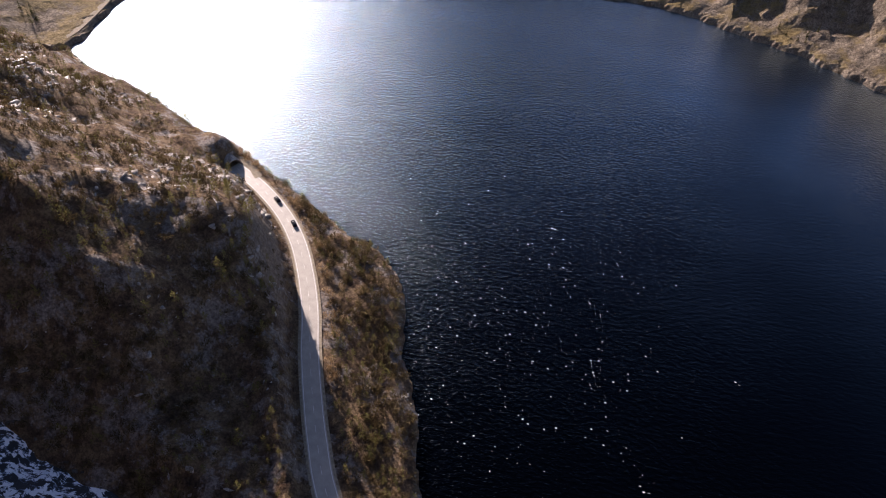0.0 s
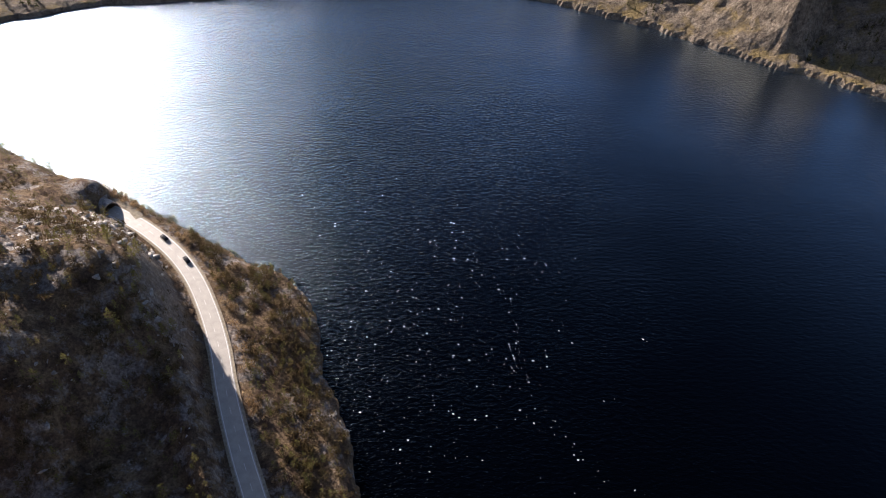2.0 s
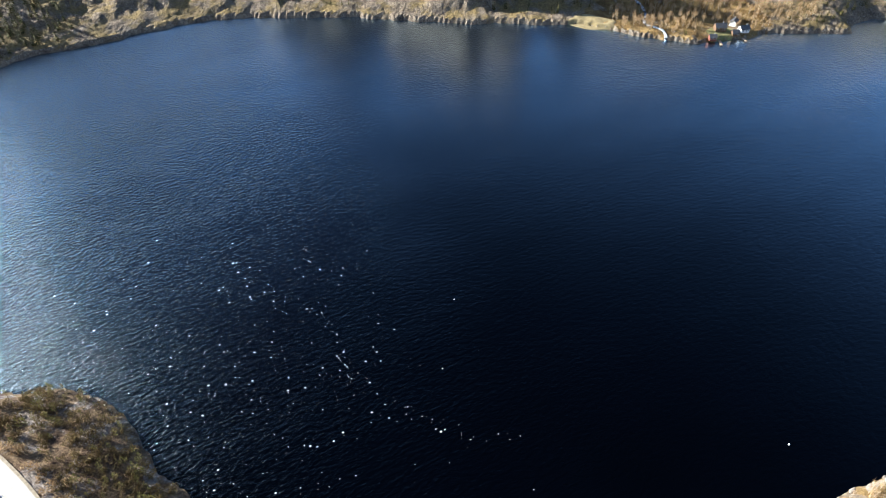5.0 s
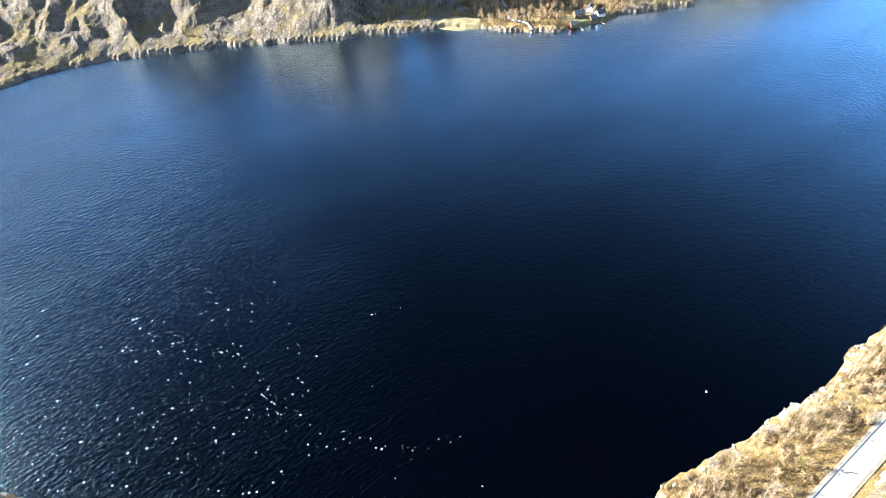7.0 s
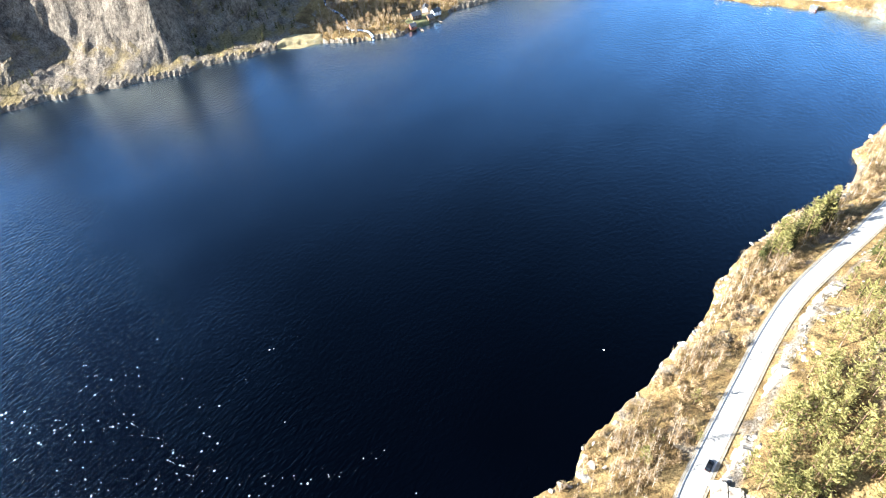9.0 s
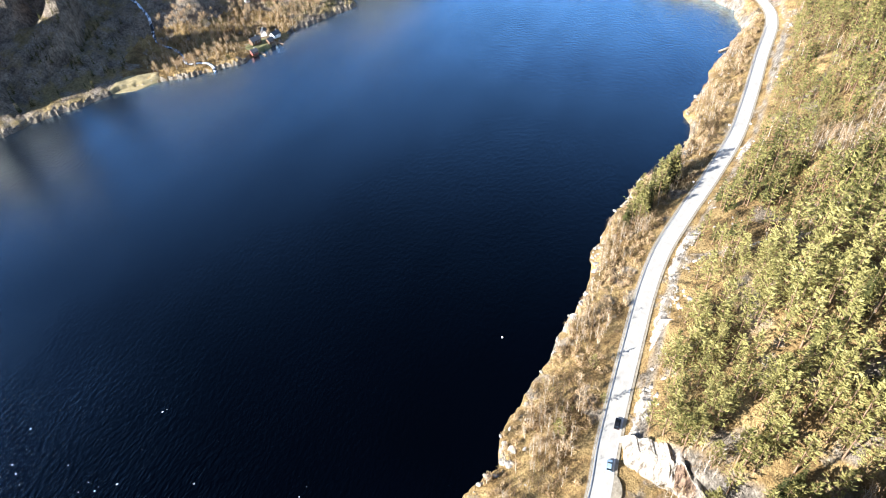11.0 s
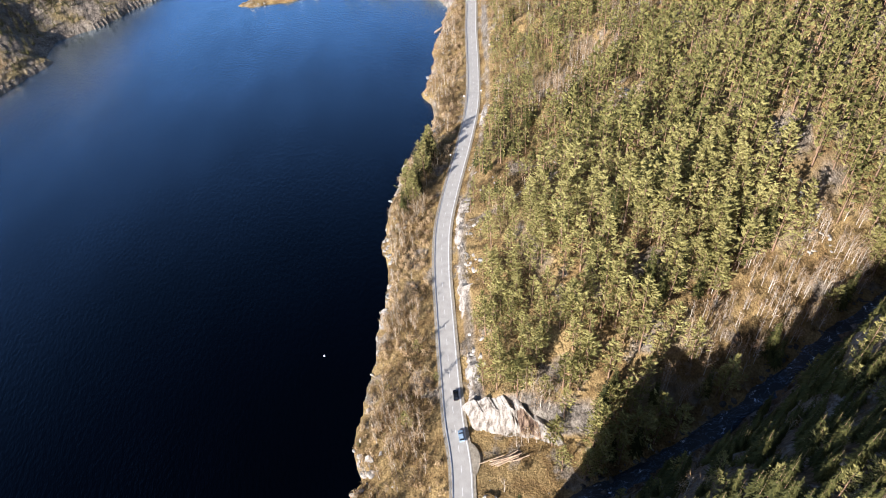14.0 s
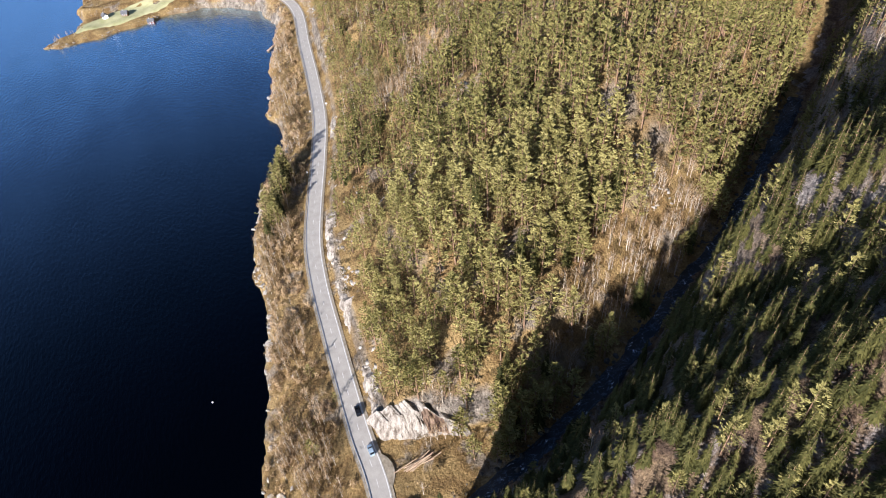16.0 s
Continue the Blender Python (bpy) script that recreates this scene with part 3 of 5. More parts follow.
def spruce(h, full, fine=True):
    """A Norway spruce: whorls of drooping boughs down to the ground, each split into fingers."""
    stem = [tube((0, 0, -1.0), (0, 0, h * 0.97), 0.014 * h + 0.05, 0.02, 5)]
    pts, tips, wide = [], [], []
    rows = int((17 if fine else 10) * full)
    for i in range(rows):
        t = 0.07 + 0.91 * (i + 0.5 * rng.rand()) / rows
        reach = h * 0.185 * (1.03 - t) ** 0.85 * (0.8 + 0.4 * rng.rand()) + 0.1
        arms = 6 if t < 0.75 else 4
        for k in range(arms):
            a = 2 * math.pi * (k + rng.rand() * 0.7) / arms + i * 0.9
            r = reach * (0.65 + 0.5 * rng.rand())
            drop = r * (0.2 + 0.3 * rng.rand())
            for turn, part_way, long in (((0.0, 0.0, 1.0), (0.55, 0.3, 0.72), (-0.55, 0.3, 0.72)) if fine else ((0.0, 0.0, 1.0),)):
                b = a + turn
                pts.append((math.cos(a) * r * part_way, math.sin(a) * r * part_way, h * t + 0.06 * r - drop * part_way * 0.6))
                tips.append((math.cos(b) * r * long, math.sin(b) * r * long, h * t - drop * long))
                wide.append(r * (0.13 if fine else 0.26))
    pts, tips, wide = np.array(pts), np.array(tips), np.array(wide)[:, None]
    d = tips - pts
    s = np.cross(d, [0, 0, 1.0])
    s /= np.linalg.norm(s, axis=1)[:, None] + 1e-9
    s[:, 2] += rng.randn(len(s)) * 0.35
    v = np.stack([pts + d * 0.12 + s * wide, pts + d * 0.12 - s * wide, tips], 1).reshape(-1, 3)
    q = 3 * np.arange(len(pts))[:, None]
    f = q + [0, 2, 1]
    top = np.array([[0.12, 0, h * 0.92], [-0.12, 0.1, h * 0.92], [0, 0, h]])
    return join(stem), (np.vstack([v, top]), np.vstack([f, [[len(v), len(v) + 1, len(v) + 2]]]))


def birch(h, twigs=46, broad=0.1):
    """A leafless broadleaf: pale stem, rising limbs and a haze of twigs."""
    stem = [tube((0, 0, -0.6), (rng.randn() * 0.03 * h, rng.randn() * 0.03 * h, h * 0.8), 0.012 * h + 0.03, 0.02, 4)]
    tips = []
    for i in range(9):
        t = 0.3 + 0.55 * i / 9
        a = i * 2.4 + rng.rand()
        r = h * 0.16 * (1.1 - t) + 0.2
        tip = np.array([math.cos(a) * r, math.sin(a) * r, h * t + r * 1.4])
        stem.append(tube((0, 0, h * t), tip, 0.006 * h + 0.01, 0.012, 3))
        tips.append(tip)
    tips = np.array(tips)
    c = tips[rng.randint(0, len(tips), twigs)] + rng.randn(twigs, 3) * h * np.array([0.05, 0.05, 0.08])
    return join(stem), sprays(c, 0.14 * h, 1.0, broad)


def shrub(h, twigs=30):
    """Leafless scrub: stems fanning out of one root with fine twigs."""
    stem = []
    for i in range(3):
        a, r = i * 2.1 + rng.rand(), h * (0.15 + 0.35 * rng.rand())
        stem.append(tube((0, 0, -0.3), (math.cos(a) * r, math.sin(a) * r, h * (0.7 + 0.3 * rng.rand())), 0.05, 0.015, 3))
    a, q = rng.rand(twigs) * 2 * math.pi, np.sqrt(rng.rand(twigs)) * h * 0.5
    c = np.stack([np.cos(a) * q, np.sin(a) * q, h * (0.25 + 0.65 * rng.rand(twigs))], -1)
    return join(stem), sprays(c, 0.4 * h, 0.9, 0.24)


def tri_mesh(name, v, f, mats, index=None):
    me = bpy.data.meshes.new(name)
    v, f = np.asarray(v, np.float32), np.asarray(f, np.int32)
    me.vertices.add(len(v))
    me.vertices.foreach_set("co", v.ravel())
    me.loops.add(f.size)
    me.loops.foreach_set("vertex_index", f.ravel())
    me.polygons.add(len(f))
    me.polygons.foreach_set("loop_start", np.arange(0, f.size, 3, dtype=np.int32))
    for m in mats:
        me.materials.append(m)
    if index is not None:
        me.polygons.foreach_set("material_index", np.asarray(index, np.int32))
    me.update(calc_edges=True)
    return me


class Plant:
    """One kind of plant in several grown shapes, set out singly or as one joined stand."""

    def __init__(self, name, shapes, leaf, bark, crown="crown"):
        self.name, self.shapes, self.leaf, self.bark, self.crown = name, shapes, leaf, bark, crown
        self.meshes = []

    def single(self, x, y, z, size, turn, which, label, group):
        if not self.meshes:
            for stem, top in self.shapes:
                self.meshes.append((tri_mesh("trunk", *stem, [self.bark]), tri_mesh(self.crown, *top, [self.leaf])))
        root = new(self.name)
        root.matrix_world = Matrix.Translation((x, y, z)) @ Matrix.Rotation(turn, 4, "Z") @ Matrix.Diagonal((size, size, size, 1))
        for nm, me in zip(("trunk", self.crown), self.meshes[which]):
            new(nm, me).parent = root
        return tagged(root, label, "tree" if self.crown == "crown" else "bush", group)

    def stand(self, name, x, y, z, size, label, category):
        """All of them in one mesh."""
        n = len(x)
        which, turn = rng.randint(0, len(self.shapes), n), rng.rand(n) * 2 * math.pi
        vs, fs, mi, base = [], [], [], 0
        for w, (stem, top) in enumerate(self.shapes):
            sel = np.where(which == w)[0]
            if not len(sel):
                continue
            v, f = join([stem, top])
            idx = np.r_[np.ones(len(stem[1]), int), np.zeros(len(top[1]), int)]
            c, s = np.cos(turn[sel])[:, None], np.sin(turn[sel])[:, None]
            k = size[sel][:, None]
            px = (v[:, 0] * c - v[:, 1] * s) * k + x[sel][:, None]
            py = (v[:, 0] * s + v[:, 1] * c) * k + y[sel][:, None]
            pz = v[:, 2] * k + z[sel][:, None]
            vs.append(np.stack([px, py, pz], -1).reshape(-1, 3))
            fs.append((f[None] + (np.arange(len(sel)) * len(v))[:, None, None]).reshape(-1, 3) + base)
            mi.append(np.tile(idx, len(sel)))
            base += len(sel) * len(v)
        me = tri_mesh(name, np.vstack(vs), np.vstack(fs), [self.leaf, self.bark], np.concatenate(mi))
        return tagged(new(name, me), label, category, kind="stuff")


PINES = Plant("pine_tree", [pine(18, 1.1), pine(20, 1.25), pine(17, 0.95), pine(21, 1.2)], PINE, BARK)
SPRUCES = Plant("spruce_tree", [spruce(20, 1.1), spruce(18, 1.0), spruce(22, 1.2)], SPRUCE, BARK)
FAR_PINES = Plant("pine_tree", [pine(18, 0.95, 6, False), pine(20, 1.0, 6, False), pine(17, 0.9, 6, False)], PINE, BARK)
FAR_SPRUCES = Plant("spruce_tree", [spruce(20, 1.0, False), spruce(18, 0.9, False)], SPRUCE, BARK)
BUSHES = Plant("pine_tree", [pine(18, 0.8, 6, False), pine(15, 0.8, 7, False)], OLIVE, BARK)
BIRCHES = Plant("birch_tree", [birch(10), birch(11), birch(9)], TWIG, BIRCH_BARK)
FAR_BIRCHES = Plant("birch_tree", [birch(10, 80, 0.22), birch(9, 80, 0.22)], TWIG, BIRCH_BARK)
ALDERS = Plant("alder_tree", [birch(9, 60, 0.13), birch(8, 60, 0.13)], DARK_TWIG, BARK)
SHRUBS = Plant("shrub", [shrub(3.0), shrub(2.6), shrub(3.4)], TWIG, TWIG, "twigs")
HEATHS = Plant("shrub", [shrub(2.4), shrub(2.0), shrub(3.0)], DARK_TWIG, DARK_TWIG, "twigs")


def scatter(x0, x1, y0, y1, per, keep):
    """Random spots, one for each per square metres, thinned by keep(x, y, z, ds, dr, far, side, up)."""
    n = int((x1 - x0) * (y1 - y0) / per)
    x, y = x0 + (x1 - x0) * rng.rand(n), y0 + (y1 - y0) * rng.rand(n)
    z, ds, dr, far, wet, side = land(x, y)
    dc = to_line(x, y, CREEK)[0]
    dv = to_line(x, y, RIVER)[0]
    p = keep(x, y, z, ds, dr, far, side, dc, dv) * (~wet)
    m = rng.rand(n) < p
    return x[m], y[m], z[m] - 0.1


def blob(x, y, spots):
    return np.max([bump_at(x, y, *s) for s in spots], axis=0)


# bare rock and leafless gaps in the forest
OUTCROPS = [(167, -150, 9), (155, -150, 7), (262, -108, 7), (196, -21, 10), (245, -42, 8), (215, -30, 6), (228, -52, 7), (250, -75, 8)]
LEAFLESS = [(128, -104, 15), (136, -128, 17), (146, -150, 14), (116, -84, 7), (296, -88, 16), (312, -112, 14), (330, -140, 14), (420, -150, 14)]
CLIFF = (112, -27, 9)


def forest(x, y, z, ds, dr, far, side, dc, dv):
    p = smooth(dr, 11, 17) * (side < 0) * (~far) * ((x > 40) | (y < -25)) * smooth(dc, 4, 7) * smooth(dv, 12, 30)
    gaps = np.maximum(blob(x, y, [(a, b, r * 1.3) for a, b, r in OUTCROPS]), blob(x, y, LEAFLESS))
    p = p * (1 - smooth(gaps, 0.3, 0.55)) * (1 - smooth(blob(x, y, [CLIFF, (98, -26, 15)]), 0.3, 0.5))
    thin = 0.6 + 0.4 * smooth(wave(x, y, 30, 70), -0.25, 0.1)
    thin = np.where((dr < 55) & (x > 150), thin * 0.75, thin)
    west = to_line(x, y, CREEK)[1] < 0
    return p * thin * np.where(west, 0.85, np.where(np.hypot(x, y) > 300, 0.62, 0.58))


x, y, z = scatter(10, 640, -420, 30, 11, forest)
# more dark spruces west of the creek stand in for that slope's shade
mixed = wave(x, y, 45, 80) + 0.35 * rng.randn(len(x)) + 0.55 * (to_line(x, y, CREEK)[1] < 0) > 0.45
size = (0.72 + 0.5 * rng.rand(len(x))) * np.where(np.hypot(x, y) > 330, 0.92, 1.05) * np.where(to_line(x, y, COAST_ROAD)[0] < 45, 0.8, 1.0) * np.where(to_line(x, y, CREEK)[1] < 0, 0.62, 1.0)
near_first = np.argsort(np.hypot(x - 100, y + 20))
lone = np.zeros(len(x), bool)
lone[near_first[:230]] = True
for i in np.where(lone)[0]:
    kind = SPRUCES if mixed[i] else PINES
    kind.single(x[i], y[i], z[i], size[i], rng.rand() * 6.28, rng.randint(len(kind.shapes)),
                "dark green spruce tree on the forest slope" if mixed[i] else "olive green pine with bare lower trunk on slope", "forest trees")
near_by = np.hypot(x, y) < 225
for kind, far_kind, sel, name, label in ((PINES, FAR_PINES, ~lone & ~mixed, "pine_forest", "dense sunlit pine forest on the hillside"),
                                         (SPRUCES, FAR_SPRUCES, ~lone & mixed, "spruce_forest", "dark spruces among the pine forest")):
    for kd, m in ((kind, sel & near_by), (far_kind, sel & ~near_by)):
        kd.stand(name, x[m], y[m], z[m], size[m], label, "forest")

# grove on the point below the road
for i in range(44):
    a, b = rng.rand(), rng.randn() * 3.0
    gx, gy = 252 + 50 * a + b * 0.3, 1 - 17 * a + b
    zz, ds, dr, *_ = land(np.array([gx]), np.array([gy]))
    if ds[0] < 1.5 or dr[0] < 8:
        continue
    kind = PINES if rng.rand() < 0.6 else SPRUCES
    kind.single(gx, gy, zz[0] - 0.2, 0.72 + 0.35 * rng.rand(), rng.rand() * 6.28, rng.randint(len(kind.shapes)),
                "green conifer in the grove below the road", "shore grove trees")
PINES.single(143.5, -1.3, height(143.5, -1.3), 0.36, 0.4, 1, "lone young pine beside the guard rail", "roadside trees")
PINES.single(160, 4.5, height(160, 4.5), 0.6, 1.4, 2, "lone small pine on the grassy bank", "roadside trees")
PINES.single(127, 12, height(127, 12), 0.65, 2.4, 1, "lone small pine on the grassy bank", "roadside trees")

# unseen trees added up-sun to throw shade on the gorge side
x, y, z = scatter(-70, 10, -260, -18, 22, forest)
FAR_SPRUCES.stand("gorge_spruces", x, y, z, 0.8 + 0.4 * rng.rand(len(x)), "unseen dark spruces added to shade the gorge", "forest")


def gorge_side(x, y, z, ds, dr, far, side, dc, dv):
    return (to_line(x, y, CREEK)[1] < 0) * smooth(dc, 7, 12) * (side < 0) * smooth(dr, 14, 22) * (~far) * 0.9


x, y, z = scatter(10, 230, -330, -20, 15, gorge_side)
FAR_SPRUCES.stand("young_spruces", x, y, z, 0.3 + 0.3 * rng.rand(len(x)), "young dark spruces filling the gorge side", "forest")


def leafless(x, y, z, ds, dr, far, side, dc, dv):
    p = smooth(blob(x, y, LEAFLESS), 0.25, 0.5) * 0.9
    p = np.maximum(p, 0.1 * smooth(wave(x, y, 25, 75), 0.0, 0.25))
    p = np.maximum(p, 0.8 * smooth(bump_at(x, y, 119, -32, 9), 0.3, 0.6))
    return p * (side < 0) * (dr > 14) * (~far) * (dc > 5) * (x > 60)


x, y, z = scatter(60, 640, -330, 10, 11, leafless)
BIRCHES.stand("birch_wood", x, y, z, 0.7 + 0.5 * rng.rand(len(x)), "pale leafless birches in forest gaps", "birches")


def bank(x, y, z, ds, dr, far, side, dc, dv):
    p = (side > 0) * (dr > 6.8) * (ds > 1.5) * (~far) * (x > -170)
    return p * (0.25 + 0.75 * smooth(wave(x, y, 14, 90), -0.15, 0.15)) * np.where(x > 60, 0.75, 1.0)


x, y, z = scatter(-170, 560, -90, 270, 5.0, bank)
warm = x > 40
SHRUBS.stand("bank_scrub", x[warm], y[warm], z[warm], 0.5 + 0.6 * rng.rand(warm.sum()), "tan leafless scrub between road and water", "scrub")
gold = ~warm & (to_line(x, y, COAST_ROAD)[0] + 2.5 * rng.randn(len(x)) < 10)
brown = ~warm & ~gold
# dark scrub below the road imitates the shadow across the lower bank
HEATHS.stand("headland_scrub", x[brown], y[brown], z[brown], 0.7 + 0.7 * rng.rand(brown.sum()), "brown leafless scrub on the headland, darkened for the bank's shadow", "scrub")
SHRUBS.stand("headland_brush", x[gold], y[gold], z[gold], 0.7 + 0.8 * rng.rand(gold.sum()), "golden brown leafless brush on the headland", "scrub")


def bank_trees(x, y, z, ds, dr, far, side, dc, dv):
    return (side > 0) * (dr > np.where(x > 60, 11, 7.5)) * (ds > 2.5) * (~far) * (0.25 + 0.75 * smooth(wave(x, y, 22, 92), -0.1, 0.2))


x, y, z = scatter(94, 500, -70, 40, 6, bank_trees)
x2, y2, z2 = scatter(94, 500, -70, 40, 60, bank_trees)
BUSHES.stand("bank_bushes", x2, y2, z2, 0.12 + 0.16 * rng.rand(len(x2)), "olive green bushes on the dry bank", "bushes")
dark = wave(x, y, 18, 140) + 0.2 * rng.randn(len(x)) > 0.16
BIRCHES.stand("bank_birches", x[~dark], y[~dark], z[~dark], 0.5 + 0.5 * rng.rand((~dark).sum()), "slender pale leafless birches on the bank", "birches")
ALDERS.stand("bank_alders", x[dark], y[dark], z[dark], 0.5 + 0.5 * rng.rand(dark.sum()), "dark reddish leafless alders on the bank", "alders")
x, y, z = scatter(-165, 10, 50, 245, 15, bank_trees)
BUSHES.stand("headland_bushes", x, y, z, 0.2 + 0.2 * rng.rand(len(x)), "olive green bushes on the headland bank", "bushes")


def under(x, y, z, ds, dr, far, side, dc, dv):
    return ((side < 0) | (x < -158)) * (dr > 9) * (~far) * (ds > 3) * (dv > 9) * (dc > 4) * (0.2 + 0.8 * smooth(wave(x, y, 16, 95), -0.2, 0.15)) * np.where(x > 60, 0.35, 1.0) * ((x > 60) | ((y > 40) & (y > -x * 0.3)))


x, y, z = scatter(-330, 420, -230, 340, 10, under)
m = x > 60
# dark twigs here take the place of shade in the forest gaps
HEATHS.stand("forest_undergrowth", x[m], y[m], z[m], 0.6 + 0.6 * rng.rand(m.sum()), "brown undergrowth, darkened for shade between the forest trees", "undergrowth")
HEATHS.stand("hillside_heath", x[~m], y[~m], z[~m], 0.6 + 0.7 * rng.rand((~m).sum()), "dark brown heath scrub on the hillside", "heath")


def hill_pines(x, y, z, ds, dr, far, side, dc, dv):
    return ((side < 0) | (x < -158)) * ((dr > 12) | (x < -158)) * (ds > 3) * (~far) * (dv > 14) * (x < 0) * (y > 30) * (0.4 + 0.6 * smooth(wave(x, y, 26, 99), -0.15, 0.2))


x, y, z = scatter(-330, 0, 30, 340, 27, hill_pines)
size = 0.2 + 0.32 * rng.rand(len(x)) ** 1.6
lone = np.zeros(len(x), bool)
lone[np.argsort(np.hypot(x + 100, y - 150))[:60]] = True
for i in np.where(lone)[0]:
    PINES.single(x[i], y[i], z[i], size[i], rng.rand() * 6.28, rng.randint(4), "small dark pine on the steep heath", "hillside pines")
BUSHES.stand("hillside_pines", x[~lone], y[~lone], z[~lone], size[~lone], "scattered small pines on the rocky hill", "pines")


# the far shore: leafless woods round the farm, dark conifers in the gullies
def far_birch(x, y, z, ds, dr, far, side, dc, dv):
    d = np.maximum(bump_at(x, y, 392, 352, 40), bump_at(x, y, 460, 315, 45))
    meadow = np.maximum(bump_at(x, y, 338, 372, 16), np.maximum(bump_at(x, y, 412, 306, 13), bump_at(x, y, 465, 360, 14)))
    return far * (ds > 4) * smooth(d, 0.3, 0.6) * (1 - smooth(meadow, 0.3, 0.6)) * 0.8


x, y, z = scatter(300, 560, 240, 460, 12, far_birch)
FAR_BIRCHES.stand("far_birch_wood", x, y, z, 0.45 + 0.4 * rng.rand(len(x)), "pale leafless trees round the farm across the water", "birches")


def far_conifer(x, y, z, ds, dr, far, side, dc, dv):
    return far * (ds > 6) * np.maximum(smooth(wave(x, y, 60, 120), 0.08, 0.3) * 0.42, np.maximum(smooth(x, 455, 500) * 0.7, smooth(-x, 15, 45) * (x > -270) * (ds < 95))) * (z < 120) * (ds < 170)


x, y, z = scatter(-420, 640, 230, 640, 32, far_conifer)
FAR_SPRUCES.stand("far_spruces", x, y, z, np.where(x < 20, 0.55, 0.3) + 0.25 * rng.rand(len(x)), "patches of dark conifers on the far mountain", "spruces")


def point_trees(x, y, z, ds, dr, far, side, dc, dv):
    return (bump_at(x, y, 572, 106, 12) > 0.4) * (ds > 2) * 0.8 + (x > 600) * (y > 70) * (ds > 3) * 0.5 * (~far)


x, y, z = scatter(540, 720, 40, 125, 22, point_trees)
BIRCHES.stand("point_trees", x, y, z, 0.35 + 0.3 * rng.rand(len(x)), "leafless trees on the rocky point", "birches")


# ---- rocks ----
def part(name, bm, material, parent, label="", smooth_faces=False):
    """Links a bmesh as one mesh object under a thing or a part."""
    me = bpy.data.meshes.new(name)
    bm.to_mesh(me)
    bm.free()
    me.materials.append(material)
    if smooth_faces:
        me.polygons.foreach_set("use_smooth", [True] * len(me.polygons))
    ob = new(name, me)
    ob.parent = parent
    return tagged(ob, label)


def box(bm, x, y, z, sx, sy, sz, bevel=0.0):
    """A block from its centre and sizes, edges taken off."""
    r = bmesh.ops.create_cube(bm, size=1.0, matrix=Matrix.Translation((x, y, z)) @ Matrix.Diagonal((sx, sy, sz, 1)))
    if bevel:
        edges = list({e for v in r["verts"] for e in v.link_edges})
        bmesh.ops.bevel(bm, geom=edges, offset=bevel, segments=1, affect="EDGES")
    return bm


def boulder(seed, flat=0.62, fine=2):
    """A cracked, blunt block of stone."""
    bm = bmesh.new()
    bmesh.ops.create_icosphere(bm, subdivisions=fine, radius=1.0)
    r = np.random.RandomState(seed)
    cuts = [(Vector(r.randn(3)).normalized(), 0.4 + 0.4 * r.rand()) for _ in range(11)]
    for v in bm.verts:
        p = v.co.copy()
        for n, d in cuts:
            over = p.dot(n) - d
            if over > 0:
                p -= n * over
        p += Vector(noise.noise_vector(p * 1.7 + Vector((seed, 0, 0)))) * 0.05
        v.co = Vector((p.x * 1.25, p.y, p.z * flat))
    bm.verts.index_update()
    v = np.array([tuple(q.co) for q in bm.verts])
    f = np.array([[q.index for q in g.verts] for g in bm.faces])
    bm.free()
    return v, f


HILL_ROCK = rock_material("hill_rock", (0.1, 0.09, 0.085), (0.32, 0.295, 0.275), (0.55, 0.52, 0.49), gloss=0.42)
STONES = [boulder(s) for s in (3, 8, 14, 21, 33)]
SLABS = [boulder(s, 0.4, 1) for s in (5, 9, 17, 26, 41)]
STONE_MESHES = [tri_mesh("boulder", v, f, [PALE_ROCK if i % 2 else ROCK]) for i, (v, f) in enumerate(STONES)]


def lone_boulder(x, y, z, r, label, group):
    ob = new("boulder", STONE_MESHES[rng.randint(5)])
    ob.matrix_world = Matrix.Translation((x, y, z)) @ Euler((rng.randn() * 0.2, rng.randn() * 0.2, rng.rand() * 6.28)).to_matrix().to_4x4() @ Matrix.Diagonal((r * (1 + 0.8 * rng.rand()), r, r * (0.5 + 0.6 * rng.rand()), 1))
    return tagged(ob, label, "boulder", group)


class Stones:
    """Many stones in one mesh."""

    def __init__(self, material, shapes=STONES):
        self.shapes = shapes
        self.material, self.v, self.f, self.n = material, [], [], 0

    def add(self, x, y, z, r, tilt=0.0, long=1.0):
        v, f = self.shapes[rng.randint(5)]
        a, k = rng.rand() * 6.28, r * np.array([1, 1, 0.7 + 0.5 * rng.rand()])
        q = v * k * np.array([long, 1, 1])
        b = rng.randn() * tilt
        q = np.stack([q[:, 0], q[:, 1] * math.cos(b) - q[:, 2] * math.sin(b), q[:, 1] * math.sin(b) + q[:, 2] * math.cos(b)], -1)
        self.v.append(np.stack([q[:, 0] * math.cos(a) - q[:, 1] * math.sin(a) + x, q[:, 0] * math.sin(a) + q[:, 1] * math.cos(a) + y, q[:, 2] + z], -1))
        self.f.append(f + self.n)
        self.n += len(v)

    def link(self, name, label):
        return tagged(new(name, tri_mesh(name, np.vstack(self.v), np.vstack(self.f), [self.material])), label, "stones", kind="stuff")


def waterline(x, y, z, ds, dr, far, side, dc, dv):
    return (ds < 2.6) * (ds > 0.4) * np.where(far, 0.35, 0.25 + 0.75 * smooth(wave(x, y, 9, 61), -0.1, 0.2)) * (x > -60)


